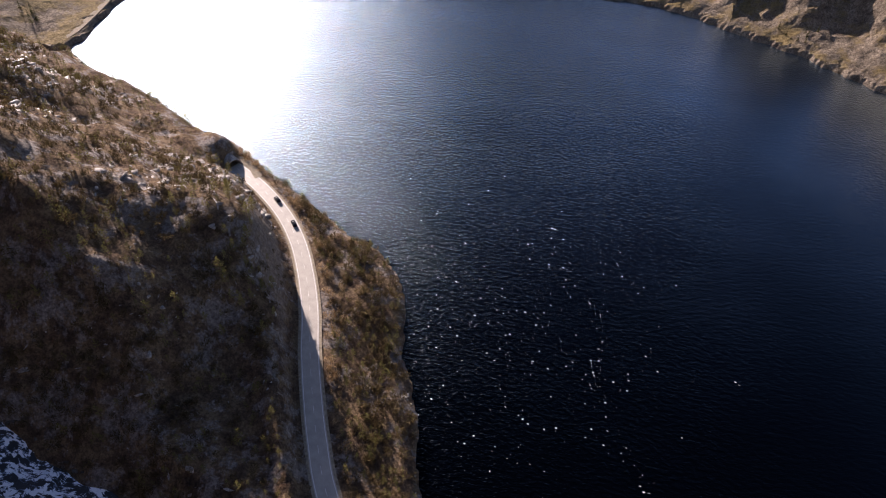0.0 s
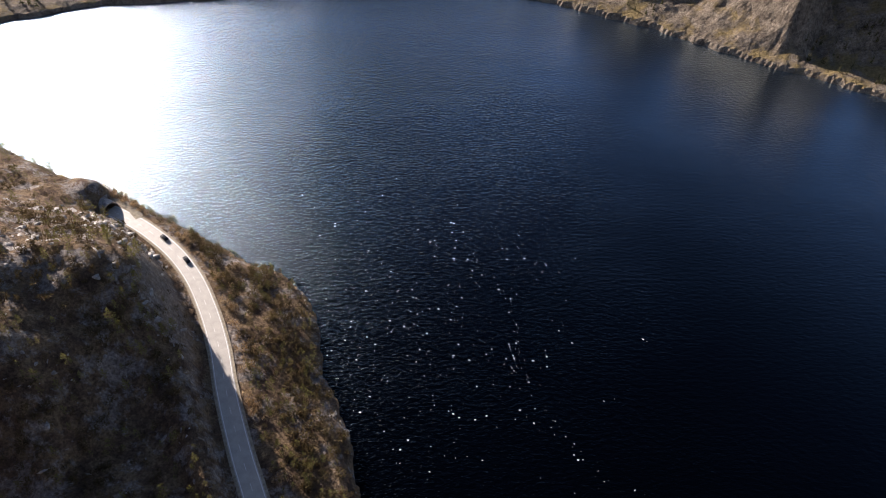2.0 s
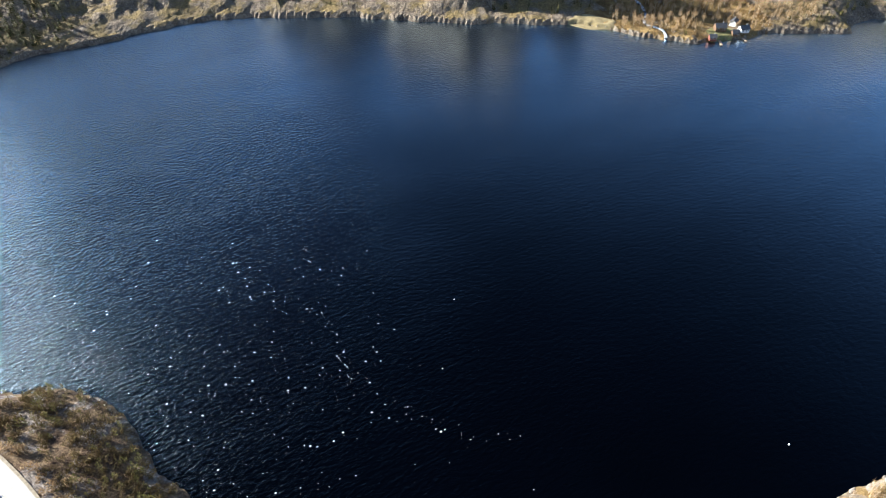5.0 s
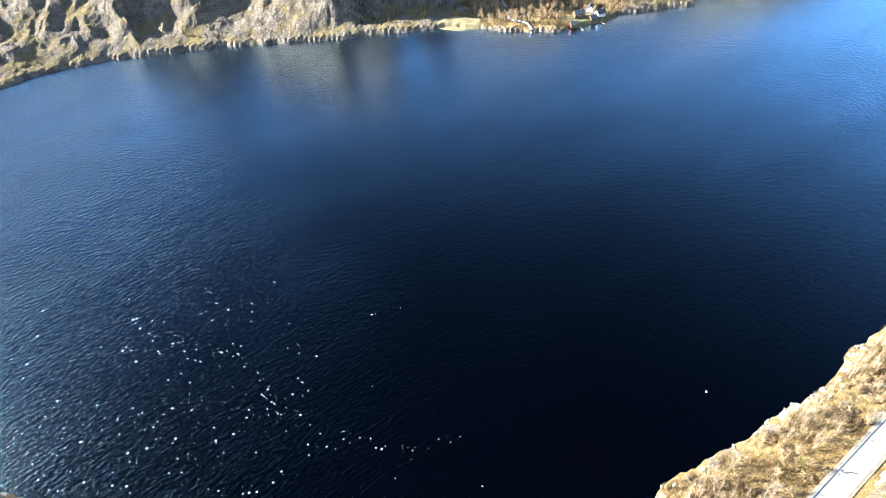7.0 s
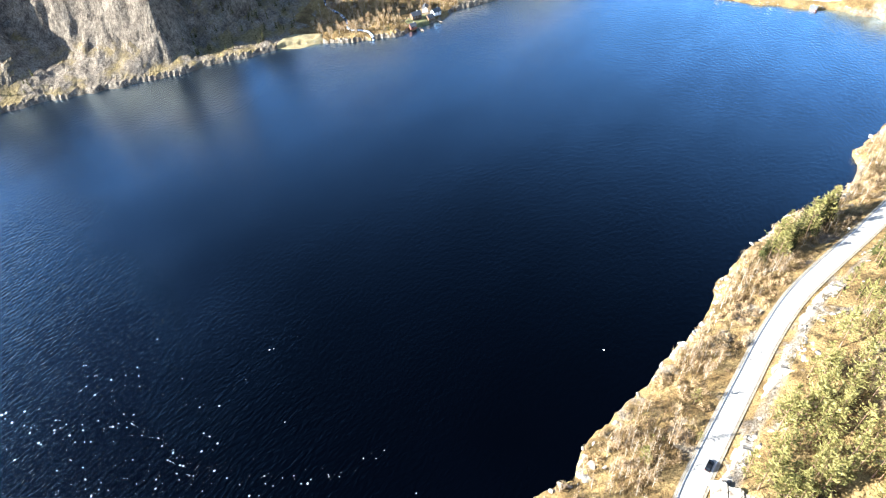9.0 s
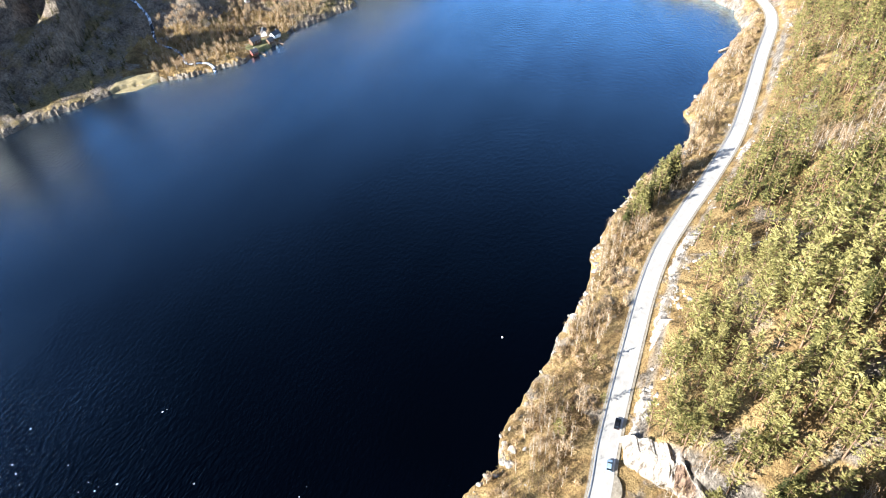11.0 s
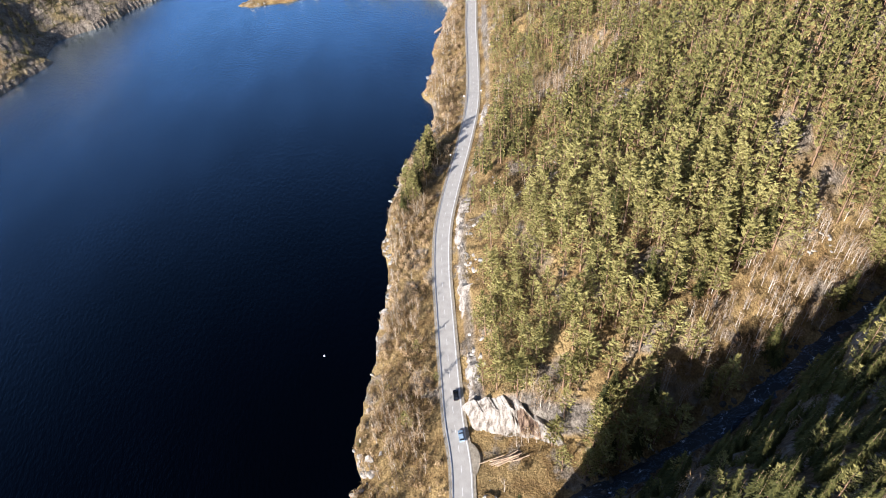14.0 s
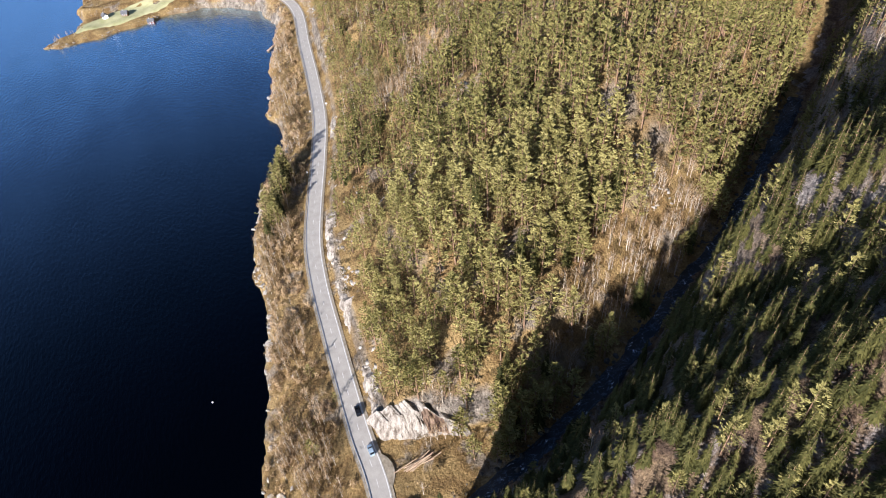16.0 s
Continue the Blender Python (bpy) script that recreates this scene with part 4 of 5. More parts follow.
x, y, z = scatter(-60, 600, -80, 560, 2.2, waterline)
order = np.argsort(np.hypot(x - 110, y - 30))
shore = Stones(PALE_ROCK, SLABS)
for n, i in enumerate(order):
    r = 0.3 + 1.1 * rng.rand() ** 2.5 if y[i] < 150 else 0.3 + 0.6 * rng.rand() ** 2
    if n < 220:
        lone_boulder(x[i], y[i], max(z[i], 0) + 0.1 * r, r, "pale grey boulder at the water's edge", "shore boulders")
    else:
        shore.add(x[i], y[i], max(z[i], 0) + 0.1 * r, r)
# bare pale ledges where the rock runs out into the lake
for lx, ly, lr in ((230, 13, 7), (246, 12, 6), (322, -18, 6), (330, -22, 5), (190, 19, 4), (398, -28, 6), (116, 29, 4)):
    for k in range(5):
        bx, by = lx + rng.randn() * lr * 0.6, ly - 1.5 + rng.randn() * lr * 0.3
        r = 1.0 + 1.4 * rng.rand()
        ledge = lone_boulder(bx, by, max(height(bx, by), 0) - 0.1 * r, r, "large pale rock ledge reaching into the lake", "shore ledges")
        ledge.data = STONE_MESHES[0]
        ledge.scale.z = 0.5 * r
shore.link("shore_stones", "band of pale stones along the waterline")


def crag_spots(x, y, z, ds, dr, far, side, dc, dv):
    p = smooth(blob(x, y, OUTCROPS), 0.35, 0.6) * 0.9
    cutting = (side < 0) * (dr > 7) * (dr < 15) * (x > 90) * 0.55 * smooth(wave(x, y, 18, 130), -0.25, 0.1)
    west = ((side < 0) | (x < -158)) * (x < -20) * (dr > 8) * (~far) * (dv > 10) * (0.7 * smooth(wave(x, y, 30, 133), -0.2, 0.2) * (0.25 + 0.75 * smooth(y, 130, 170)) + 0.3 * smooth(bump_at(x, y, -235, 214, 45), 0.3, 0.8) * smooth(wave(x, y, 12, 136), 0.0, 0.2))
    shelf = (side > 0) * (ds < 12) * (ds > 2) * (x > 90) * 0.12
    return np.maximum(np.maximum(p, cutting), np.maximum(west, shelf)) * (~far)


x, y, z = scatter(-320, 560, -200, 340, 5.0, crag_spots)
crag_w, crag_e = Stones(HILL_ROCK, SLABS), Stones(ROCK, SLABS)
for i in range(len(x)):
    if x[i] < 0:
        r = (0.6 + 2.2 * rng.rand() ** 3) * (0.6 if y[i] < 150 else 1.0)
        crag_w.add(x[i], y[i], z[i] - 0.45 * r, r, 0.5, 1.8)
    else:
        crag_e.add(x[i], y[i], z[i] - 0.2, 0.4 + 1.2 * rng.rand() ** 2, 0.3, 1.3)
crag_w.link("hillside_crags", "grey rock slabs breaking out of the heath")
crag_e.link("roadside_crags", "pale broken rock beside the road cutting")


def bed(x, y, z, ds, dr, far, side, dc, dv):
    return np.maximum((dc < 6.5) * (x > 60) * 0.7, (dv < 11) * (x < -40) * 0.35) * (~far)


x, y, z = scatter(-230, 180, -240, 110, 4.0, bed)
rubble = Stones(WET_SHADED_ROCK, SLABS)
for i in range(len(x)):
    rubble.add(x[i], y[i], z[i], 0.5 + 1.3 * rng.rand() ** 2)
rubble.link("stream_rubble", "wet boulders in the stream beds, coloured dark for shade")


def rock_face(name, line, back, base, tall, depth, material, label, seed=0.0, hollow=None, second=None):
    """A mass of bare rock along a line, its front fluted and broken; tall: heights along the line."""
    c = np.array(line, float)
    nu, nv = max(12, int(np.linalg.norm(np.diff(c, axis=0), axis=1).sum() / 0.6)), 18
    s = np.linspace(0, 1, nu + 1)
    k = np.linspace(0, 1, len(c))
    px, py = np.interp(s, k, c[:, 0]), np.interp(s, k, c[:, 1])
    top = np.interp(s, np.linspace(0, 1, len(tall)), tall)
    back = np.array(back)
    verts, faces, index = [], [], []
    for j in range(nv + 1):
        v = j / nv
        for i in range(nu + 1):
            u, w = s[i], i * 0.6
            h = top[i] * (0.95 + 0.25 * noise.noise(Vector((w * 0.22, 3, seed)))) + 0.6 * noise.noise(Vector((w * 0.9, 8, seed)))
            slab = 0.8 * noise.noise(Vector((w * 0.33 + v * 1.5, 1 + v * 2.0, 9 + seed)))
            flute = 0.7 * abs(noise.noise(Vector((w * 0.75, v * 1.6, 5 + seed)))) + 0.4 * noise.noise(Vector((w * 1.1, v * 9.0, 2 + seed)))
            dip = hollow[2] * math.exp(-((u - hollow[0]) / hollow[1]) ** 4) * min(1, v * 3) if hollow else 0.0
            p = (px[i] + back[0] * (v * depth + slab + flute + dip), py[i] + back[1] * (v * depth + slab + flute + dip))
            verts.append((p[0], p[1], base + v * max(h, 0.2)))
    for j in range(nv):
        for i in range(nu):
            q = j * (nu + 1) + i
            faces.append((q, q + nu + 1, q + nu + 2, q + 1))
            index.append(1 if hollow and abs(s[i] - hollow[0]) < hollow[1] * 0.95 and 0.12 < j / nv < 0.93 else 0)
    n = len(verts)
    for i in range(nu + 1):
        q = verts[nv * (nu + 1) + i]
        verts.append((q[0] + back[0] * 5.0, q[1] + back[1] * 5.0, q[2] + 0.8))
        verts.append((q[0] + back[0] * 5.5, q[1] + back[1] * 5.5, base - 1.5))
    for i in range(nu):
        t = nv * (nu + 1) + i
        faces += [(t, n + 2 * i, n + 2 * i + 2, t + 1), (n + 2 * i, n + 2 * i + 1, n + 2 * i + 3, n + 2 * i + 2)]
        index += [0, 0]
    ob = mesh_object(name, verts, faces, material, False)
    # faces within the hollow take the second material
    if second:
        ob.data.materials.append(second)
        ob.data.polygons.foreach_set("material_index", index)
    return tagged(ob, label, "cliff")


def streaked_rock(name, dark, mid, light):
    m = Mat(name, 0.85, spec=0.3)
    p = m.coords()
    base = m.ramp(m.noise(p, 0.55, 7, 0.7, (1, 1, 0.16)), [(0.36, dark), (0.46, mid), (0.57, light)])
    m.color(m.mix(1.0, base, m.ramp(m.noise(p, 2.2, 5, 0.6), [(0.3, (0.62, 0.6, 0.58)), (0.6, (1, 1, 1))]), "MULTIPLY"))
    return m.bump(m.noise(p, 1.4, 7, 0.65, (1, 1, 0.4)), 0.5).m


BLASTED = streaked_rock("blasted_rock", (0.09, 0.07, 0.05), (0.22, 0.19, 0.155), (0.37, 0.335, 0.285))
BROWN_ROCK = streaked_rock("brown_rock", (0.035, 0.02, 0.014), (0.09, 0.055, 0.036), (0.24, 0.17, 0.115))
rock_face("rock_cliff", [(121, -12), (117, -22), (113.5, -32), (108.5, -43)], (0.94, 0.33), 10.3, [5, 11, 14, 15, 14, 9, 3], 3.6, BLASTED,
          "white blasted rock face with brown streaks by road", 0.0, (0.66, 0.12, 1.6), BROWN_ROCK)
for a, b, tall, seed in ((124, 158, [1, 3, 2, 4.5, 3, 1], 3.0), (166, 206, [0.5, 3, 5, 4, 2, 3, 0.5], 6.0), (212, 258, [0.5, 4, 3, 5.5, 3, 0.5], 11.0), (300, 342, [0.5, 2, 4, 2, 0.5], 17.0)):
    run = [(q[0], q[1]) for q in ROADC[::4] if a < q[0] < b]
    rock_face("rock_cutting", [(q[0], q[1] - ROADW - 2.4) for q in run], (0.08, -1.0), 11.0, [1.7 * h + 0.8 for h in tall], 2.2, BLASTED, "low pale rock cutting along the road", seed)


# ---- running water ----
def stream(name, line, half, material, label, lift=0.45):
    c = spline(line, 2.5)
    d = np.gradient(c, axis=0)
    d /= np.linalg.norm(d, axis=1)[:, None]
    nrm = np.stack([-d[:, 1], d[:, 0]], -1)
    k = 7
    off = np.linspace(-1, 1, k)
    wob = 1 + 0.5 * np.array([noise.noise(Vector((i * 0.21, 4, 2))) for i in range(len(c))])
    pts = c[:, None] + nrm[:, None] * (off[None, :, None] * half * wob[:, None, None])
    z = land(pts[..., 0].ravel(), pts[..., 1].ravel())[0].reshape(pts.shape[:2])
    z = 0.5 * z + 0.5 * z[:, k // 2][:, None] + lift - 0.5 * (np.abs(off) > 0.95)
    v = np.concatenate([pts, z[..., None]], -1).reshape(-1, 3)
    i = np.arange(len(v)).reshape(-1, k)
    f = np.stack([i[:-1, :-1], i[:-1, 1:], i[1:, 1:], i[1:, :-1]], -1).reshape(-1, 4)
    return tagged(mesh_object(name, v.tolist(), f.tolist(), material), label, "stream", kind="structure")


stream("waterfall", RIVER[3:8], 7.5, CASCADE, "white water tumbling over dark rocks", 1.2)
stream("river", RIVER[:4], 6.0, BROOK, "dark river with foam under the bridge")
stream("brook", CREEK[:9], 3.4, BROOK, "shaded brook running between boulders")
stream("far_brook", [(368, 318), (374, 330), (371, 346), (384, 362), (388, 384), (404, 400), (420, 440)], 1.1, CASCADE, "white brook across the water below the mountain", 0.9)

# white for drifting foam and for sun glints painted on the waves
FOAM_AND_GLINT = plain("foam", (0.6, 0.62, 0.65), (0.85, 0.86, 0.88), 3.0, 0.8, local=False)


def foam_flecks():
    """Lines of foam drifting on the lake, and white scraps painted as sun glints."""
    pts = []
    for line, n, wide in (([(0, 270), (22, 229), (44, 186), (42, 163), (53, 131), (70, 104)], 75, 1.6), ([(51, 246), (47, 215), (42, 175), (48, 145), (66, 112), (86, 98)], 50, 1.2)):
        c = spline(line, 1.0)
        pts += [c[rng.randint(len(c))] + rng.randn(2) * wide for _ in range(n)]
    # loose white scraps in place of sun sparkles
    pts += [np.array([12, 150]) + rng.randn(2) * np.array([36, 38]) for _ in range(260)]
    pts += [np.array([0, 190]) + rng.randn(2) * np.array([32, 40]) for _ in range(230)]
    v, f = [], []
    for p in pts:
        if inside(np.array([p[0]]), np.array([p[1]]), LAKE)[0]:
            r, k = 0.06 + 0.27 * rng.rand() ** 3, len(v)
            a = rng.rand() * 6.28
            for i in range(6):
                q = r * (0.6 + 0.7 * rng.rand())
                v.append((p[0] + math.cos(a + i * 1.05) * q * 1.5, p[1] + math.sin(a + i * 1.05) * q, 0.02))
            f += [(k, k + 1, k + 2), (k, k + 2, k + 3), (k, k + 3, k + 4), (k, k + 4, k + 5)]
    return tagged(new("foam_flecks", tri_mesh("foam_flecks", v, f, [FOAM_AND_GLINT])), "white foam flecks and painted sun glints on dark water", "foam", kind="stuff")


foam_flecks()
WHITE = plain("white_paint", (0.74, 0.73, 0.71), (0.82, 0.81, 0.79), 1.5, 0.55)
buoy = new("buoy")
buoy.location = (174, 45, 0)
tagged(buoy, "small white round buoy floating on the lake", "buoy")
bm = bmesh.new()
bmesh.ops.create_icosphere(bm, subdivisions=2, radius=0.42, matrix=Matrix.Translation((0, 0, 0.18)))
part("float", bm, WHITE, buoy, smooth_faces=True)
bm = bmesh.new()
bmesh.ops.create_cone(bm, cap_ends=True, segments=10, radius1=0.09, radius2=0.07, depth=0.3, matrix=Matrix.Translation((0, 0, 0.68)))
part("eye", bm, WHITE, buoy)


def layby():
    """Gravel apron that widens out from the road's edge."""
    q = ROADC[(ROADC[:, 0] > 101) & (ROADC[:, 0] < 118)]
    n, v, f = len(q), [], []
    for i, (px, py) in enumerate(q):
        w = 0.3 + 3.4 * math.sin(math.pi * i / (n - 1)) ** 0.8 * (0.9 + 0.2 * noise.noise(Vector((i * 0.8, 2, 2))))
        for off, z in ((ROADW - 0.3, ROAD_Z - 0.06), (ROADW + w * 0.6, ROAD_Z - 0.1), (ROADW + w, ROAD_Z - 0.2), (ROADW + w + 0.6, ROAD_Z - 1.4)):
            v.append((px, py - off, z))
    for i in range(n - 1):
        for k in range(3):
            f.append((i * 4 + k, i * 4 + k + 1, i * 4 + k + 5, i * 4 + k + 4))
    return tagged(mesh_object("layby", v, f, GRAVEL, False), "grey gravel lay-by widening from the road", "lay-by", kind="structure")


layby()


# ---- meadows ----
def patch(name, cx, cy, rx, ry, turn, material, label, lift=0.22):
    """A patch of other ground laid on the land."""
    v, f = [(cx, cy)], []
    rings, seg = 8, 40
    for j in range(1, rings + 1):
        for i in range(seg):
            a = 2 * math.pi * i / seg
            q = j / rings * (1 + 0.22 * noise.noise(Vector((math.cos(a) * 1.6, math.sin(a) * 1.6, cx))))
            lx, ly = math.cos(a) * rx * q, math.sin(a) * ry * q
            v.append((cx + lx * math.cos(turn) - ly * math.sin(turn), cy + lx * math.sin(turn) + ly * math.cos(turn)))
    for i in range(seg):
        f.append((0, 1 + i, 1 + (i + 1) % seg))
        for j in range(rings - 1):
            a, b = 1 + j * seg, 1 + (j + 1) * seg
            f += [(a + i, b + i, b + (i + 1) % seg), (a + i, b + (i + 1) % seg, a + (i + 1) % seg)]
    v = np.array(v)
    z = np.maximum(land(v[:, 0], v[:, 1])[0], 0.05) + lift
    z[-seg:] -= 1.2
    me = tri_mesh(name, np.c_[v, z], f, [material])
    return tagged(new(name, me), label, "meadow", kind="structure")


MEADOW = plain("meadow_grass", (0.19, 0.15, 0.07), (0.33, 0.27, 0.14), 0.25, 0.95, local=False, relief=0.1)
LAWN = plain("lawn", (0.15, 0.145, 0.055), (0.25, 0.225, 0.09), 0.3, 0.95, local=False, relief=0.1)
patch("meadow", 338, 370, 20, 9, -0.75, MEADOW, "pale dry meadow by the far shore")
patch("meadow", 412, 306, 13, 8, -0.4, LAWN, "green lawn round the farmhouses")
patch("meadow", 466, 360, 14, 9, -0.9, MEADOW, "small hillside field above the farm")
FIELD = plain("field_grass", (0.27, 0.27, 0.12), (0.42, 0.4, 0.22), 0.12, 0.95, local=False, relief=0.1)
patch("meadow", 588, 52, 46, 13, 1.75, FIELD, "pale green field behind the bay", 0.4)


# ---- things along the road ----
STEEL = plain("galvanised_steel", (0.34, 0.35, 0.36), (0.5, 0.51, 0.52), 1.0, 0.45, 0.7)
TYRE = plain("tyre_rubber", (0.012, 0.012, 0.012), (0.025, 0.025, 0.025), 4.0, 0.85)
GLASS = plain("car_glass", (0.008, 0.01, 0.012), (0.014, 0.016, 0.02), 1.0, 0.06)
LAMP = plain("lamp_lens", (0.55, 0.55, 0.55), (0.7, 0.7, 0.7), 2.0, 0.2)
RED = plain("tail_lens", (0.3, 0.012, 0.01), (0.4, 0.02, 0.015), 2.0, 0.25)


def side_line(offset, x0, x1):
    p = np.array(ROADC)
    d = np.gradient(p, axis=0)
    d /= np.linalg.norm(d, axis=1)[:, None]
    q = p + np.stack([-d[:, 1], d[:, 0]], -1) * offset
    return q[(q[:, 0] > x0) & (q[:, 0] < x1)]


def guard_rail():
    root = new("guard_rail")
    c = side_line(ROADW + 0.35, 92, 488)
    root.location = (c[0][0], c[0][1], ROAD_Z)
    local = c - c[0]
    v, f = [], []
    d = np.gradient(local, axis=0)
    d /= np.linalg.norm(d, axis=1)[:, None]
    nrm = np.stack([-d[:, 1], d[:, 0]], -1)
    prof = [(0.0, 0.75), (-0.05, 0.68), (0.03, 0.6), (-0.05, 0.52), (0.0, 0.45), (0.03, 0.45), (0.07, 0.6), (0.03, 0.75)]
    for q, n in zip(local, nrm):
        v += [(q[0] + n[0] * o, q[1] + n[1] * o, z) for o, z in prof]
    m = len(prof)
    for i in range(len(local) - 1):
        for k in range(m):
            f.append((i * m + k, i * m + (k + 1) % m, (i + 1) * m + (k + 1) % m, (i + 1) * m + k))
    beam = mesh_object("beam", v, f, STEEL, False)
    beam.parent = root
    bm = box(bmesh.new(), 0, 0, 0.1, 0.1, 0.14, 1.3, 0.015)
    me = bpy.data.meshes.new("post")
    bm.to_mesh(me)
    bm.free()
    me.materials.append(STEEL)
    for q, n in list(zip(local, nrm))[::2]:
        post = new("post", me)
        post.parent, post.location = root, (q[0] + n[0] * 0.14, q[1] + n[1] * 0.14, 0)
    return tagged(root, "long steel guard rail on the lake side", "guard rail")


guard_rail()


def hull(bm, rows):
    """Skin cross-sections (x, half width, z low, z high) into a closed shape."""
    rings = []
    for x, w, lo, hi in rows:
        rings.append([bm.verts.new(p) for p in ((x, -w, lo), (x, w, lo), (x, w * 0.97, hi), (x, -w * 0.97, hi))])
    for a, b in zip(rings, rings[1:]):
        for i in range(4):
            bm.faces.new((a[i], a[(i + 1) % 4], b[(i + 1) % 4], b[i]))
    bm.faces.new(rings[0][::-1])
    bm.faces.new(rings[-1])
    bmesh.ops.recalc_face_normals(bm, faces=bm.faces)
    bmesh.ops.bevel(bm, geom=list(bm.edges), offset=0.05, segments=2, affect="EDGES")
    return bm


def car(x, y, ahead, paint, label, tall=0.0):
    """A car with body, glazed cabin, roof, lamps and wheels; ahead: heading in radians."""
    root = new("car")
    part("body", hull(bmesh.new(), [(-2.15, 0.82, 0.35, 0.82), (-1.95, 0.88, 0.25, 0.98), (0.7, 0.9, 0.22, 0.98), (1.5, 0.88, 0.25, 0.88), (2.1, 0.8, 0.32, 0.68)]), paint, root)
    part("window", hull(bmesh.new(), [(-1.85, 0.74, 0.9, 1.0), (-1.45, 0.72, 0.9, 1.38 + tall), (0.2, 0.72, 0.9, 1.4 + tall), (1.0, 0.74, 0.9, 0.98)]), GLASS, root, "dark tinted glass")
    part("roof", hull(bmesh.new(), [(-1.5, 0.66, 1.36 + tall, 1.44 + tall), (-0.6, 0.7, 1.37 + tall, 1.48 + tall), (0.25, 0.66, 1.36 + tall, 1.44 + tall)]), paint, root)
    for sx in (-1, 1):
        for sy in (-1, 1):
            bm = bmesh.new()
            turn = Matrix.Translation((sx * 1.3, sy * 0.8, 0.31)) @ Matrix.Rotation(math.pi / 2, 4, "X")
            bmesh.ops.create_cone(bm, cap_ends=True, segments=18, radius1=0.31, radius2=0.31, depth=0.2, matrix=turn)
            wheel = part("wheel", bm, TYRE, root)
            bm = bmesh.new()
            turn = Matrix.Translation((sx * 1.3, sy * 0.81, 0.31)) @ Matrix.Rotation(math.pi / 2, 4, "X")
            bmesh.ops.create_cone(bm, cap_ends=True, segments=12, radius1=0.19, radius2=0.19, depth=0.22, matrix=turn)
            part("rim", bm, STEEL, wheel)
    for sy in (-1, 1):
        part("headlight", box(bmesh.new(), 2.02, sy * 0.6, 0.62, 0.16, 0.3, 0.13, 0.02), LAMP, root)
        part("tail_light", box(bmesh.new(), -2.08, sy * 0.66, 0.76, 0.12, 0.22, 0.16, 0.02), RED, root)
    root.matrix_world = Matrix.Translation((x, y, ROAD_Z + 0.003)) @ Matrix.Rotation(ahead, 4, "Z") @ Matrix.Diagonal((1.1, 1.1, 1.1, 1))
    return tagged(root, label, "car", "cars on the road")


BLACK_PAINT = plain("black_car_paint", (0.012, 0.012, 0.014), (0.02, 0.02, 0.022), 1.0, 0.2, 0.3)
BLUE_PAINT = plain("pale_blue_car_paint", (0.36, 0.46, 0.55), (0.44, 0.54, 0.62), 1.0, 0.25, 0.3)


def on_road(x, y, off):
    """The spot on the road beside (x, y), off to the left of its centre, and its heading."""
    p = np.array(ROADC)
    i = int(np.argmin(np.hypot(p[:, 0] - x, p[:, 1] - y)))
    d = p[min(i + 1, len(p) - 1)] - p[i - 1]
    d /= np.linalg.norm(d)
    return p[i][0] - d[1] * off, p[i][1] + d[0] * off, math.atan2(d[1], d[0])


for px, py, off, paint, label, tall in ((137, -7, -1.7, BLACK_PAINT, "black hatchback driving on the sunlit road", 0.0), (119, -6, -1.7, BLUE_PAINT, "pale blue estate car on the sunlit road", 0.15)):
    cx, cy, head = on_road(px, py, off)
    car(cx, cy, head, paint, label, tall)
for px, py, off in ((-118, 215, 1.7), (-105, 201, 1.7)):
    cx, cy, head = on_road(px, py, off)
    car(cx, cy, head + math.pi, BLACK_PAINT, "black car on the backlit bend", 0.0)


def road_sign(x, y, turn, label):
    root = new("road_sign")
    bm = bmesh.new()
    bmesh.ops.create_cone(bm, cap_ends=True, segments=10, radius1=0.05, radius2=0.05, depth=2.6, matrix=Matrix.Translation((0, 0, 1.3)))
    part("post", bm, STEEL, root)
    part("panel", box(bmesh.new(), 0.06, 0, 2.2, 0.05, 0.9, 0.9, 0.02), WHITE, root)
    root.matrix_world = Matrix.Translation((x, y, ROAD_Z - 0.3)) @ Matrix.Rotation(turn, 4, "Z")
    return tagged(root, label, "sign")


for px, py, off in ((286, -32, 5.2), (345, -50, 5.2), (352, -50, -5.2)):
    cx, cy, head = on_road(px, py, off)
    road_sign(cx, cy, head + math.pi, "white road sign on a steel post")

LOG = plain("log_wood", (0.3, 0.2, 0.12), (0.56, 0.43, 0.29), 0.8, 0.9)


def log(x, y, z, turn, length, r):
    bm = bmesh.new()
    bmesh.ops.create_cone(bm, cap_ends=True, segments=9, radius1=r, radius2=r * 0.8, depth=length, matrix=Matrix.Rotation(math.pi / 2, 4, "Y"))
    for v in bm.verts:
        v.co += Vector(noise.noise_vector(v.co * 0.7)) * 0.08
    me = bpy.data.meshes.new("log")
    bm.to_mesh(me)
    bm.free()
    me.materials.append(LOG)
    ob = new("log", me)
    ob.matrix_world = Matrix.Translation((x, y, z)) @ Matrix.Rotation(turn, 4, "Z")
    return tagged(ob, "felled pale log lying by the lay-by", "log", "felled logs")


for i in range(14):
    lx, ly = 107.5 + rng.randn() * 0.8, -20.5 + 2.0 * rng.randn()
    log(lx, ly, height(lx, ly) + 0.35 + 0.3 * (i % 3), -1.38 + rng.randn() * 0.12, 6 + 5 * rng.rand(), 0.17 + 0.1 * rng.rand())


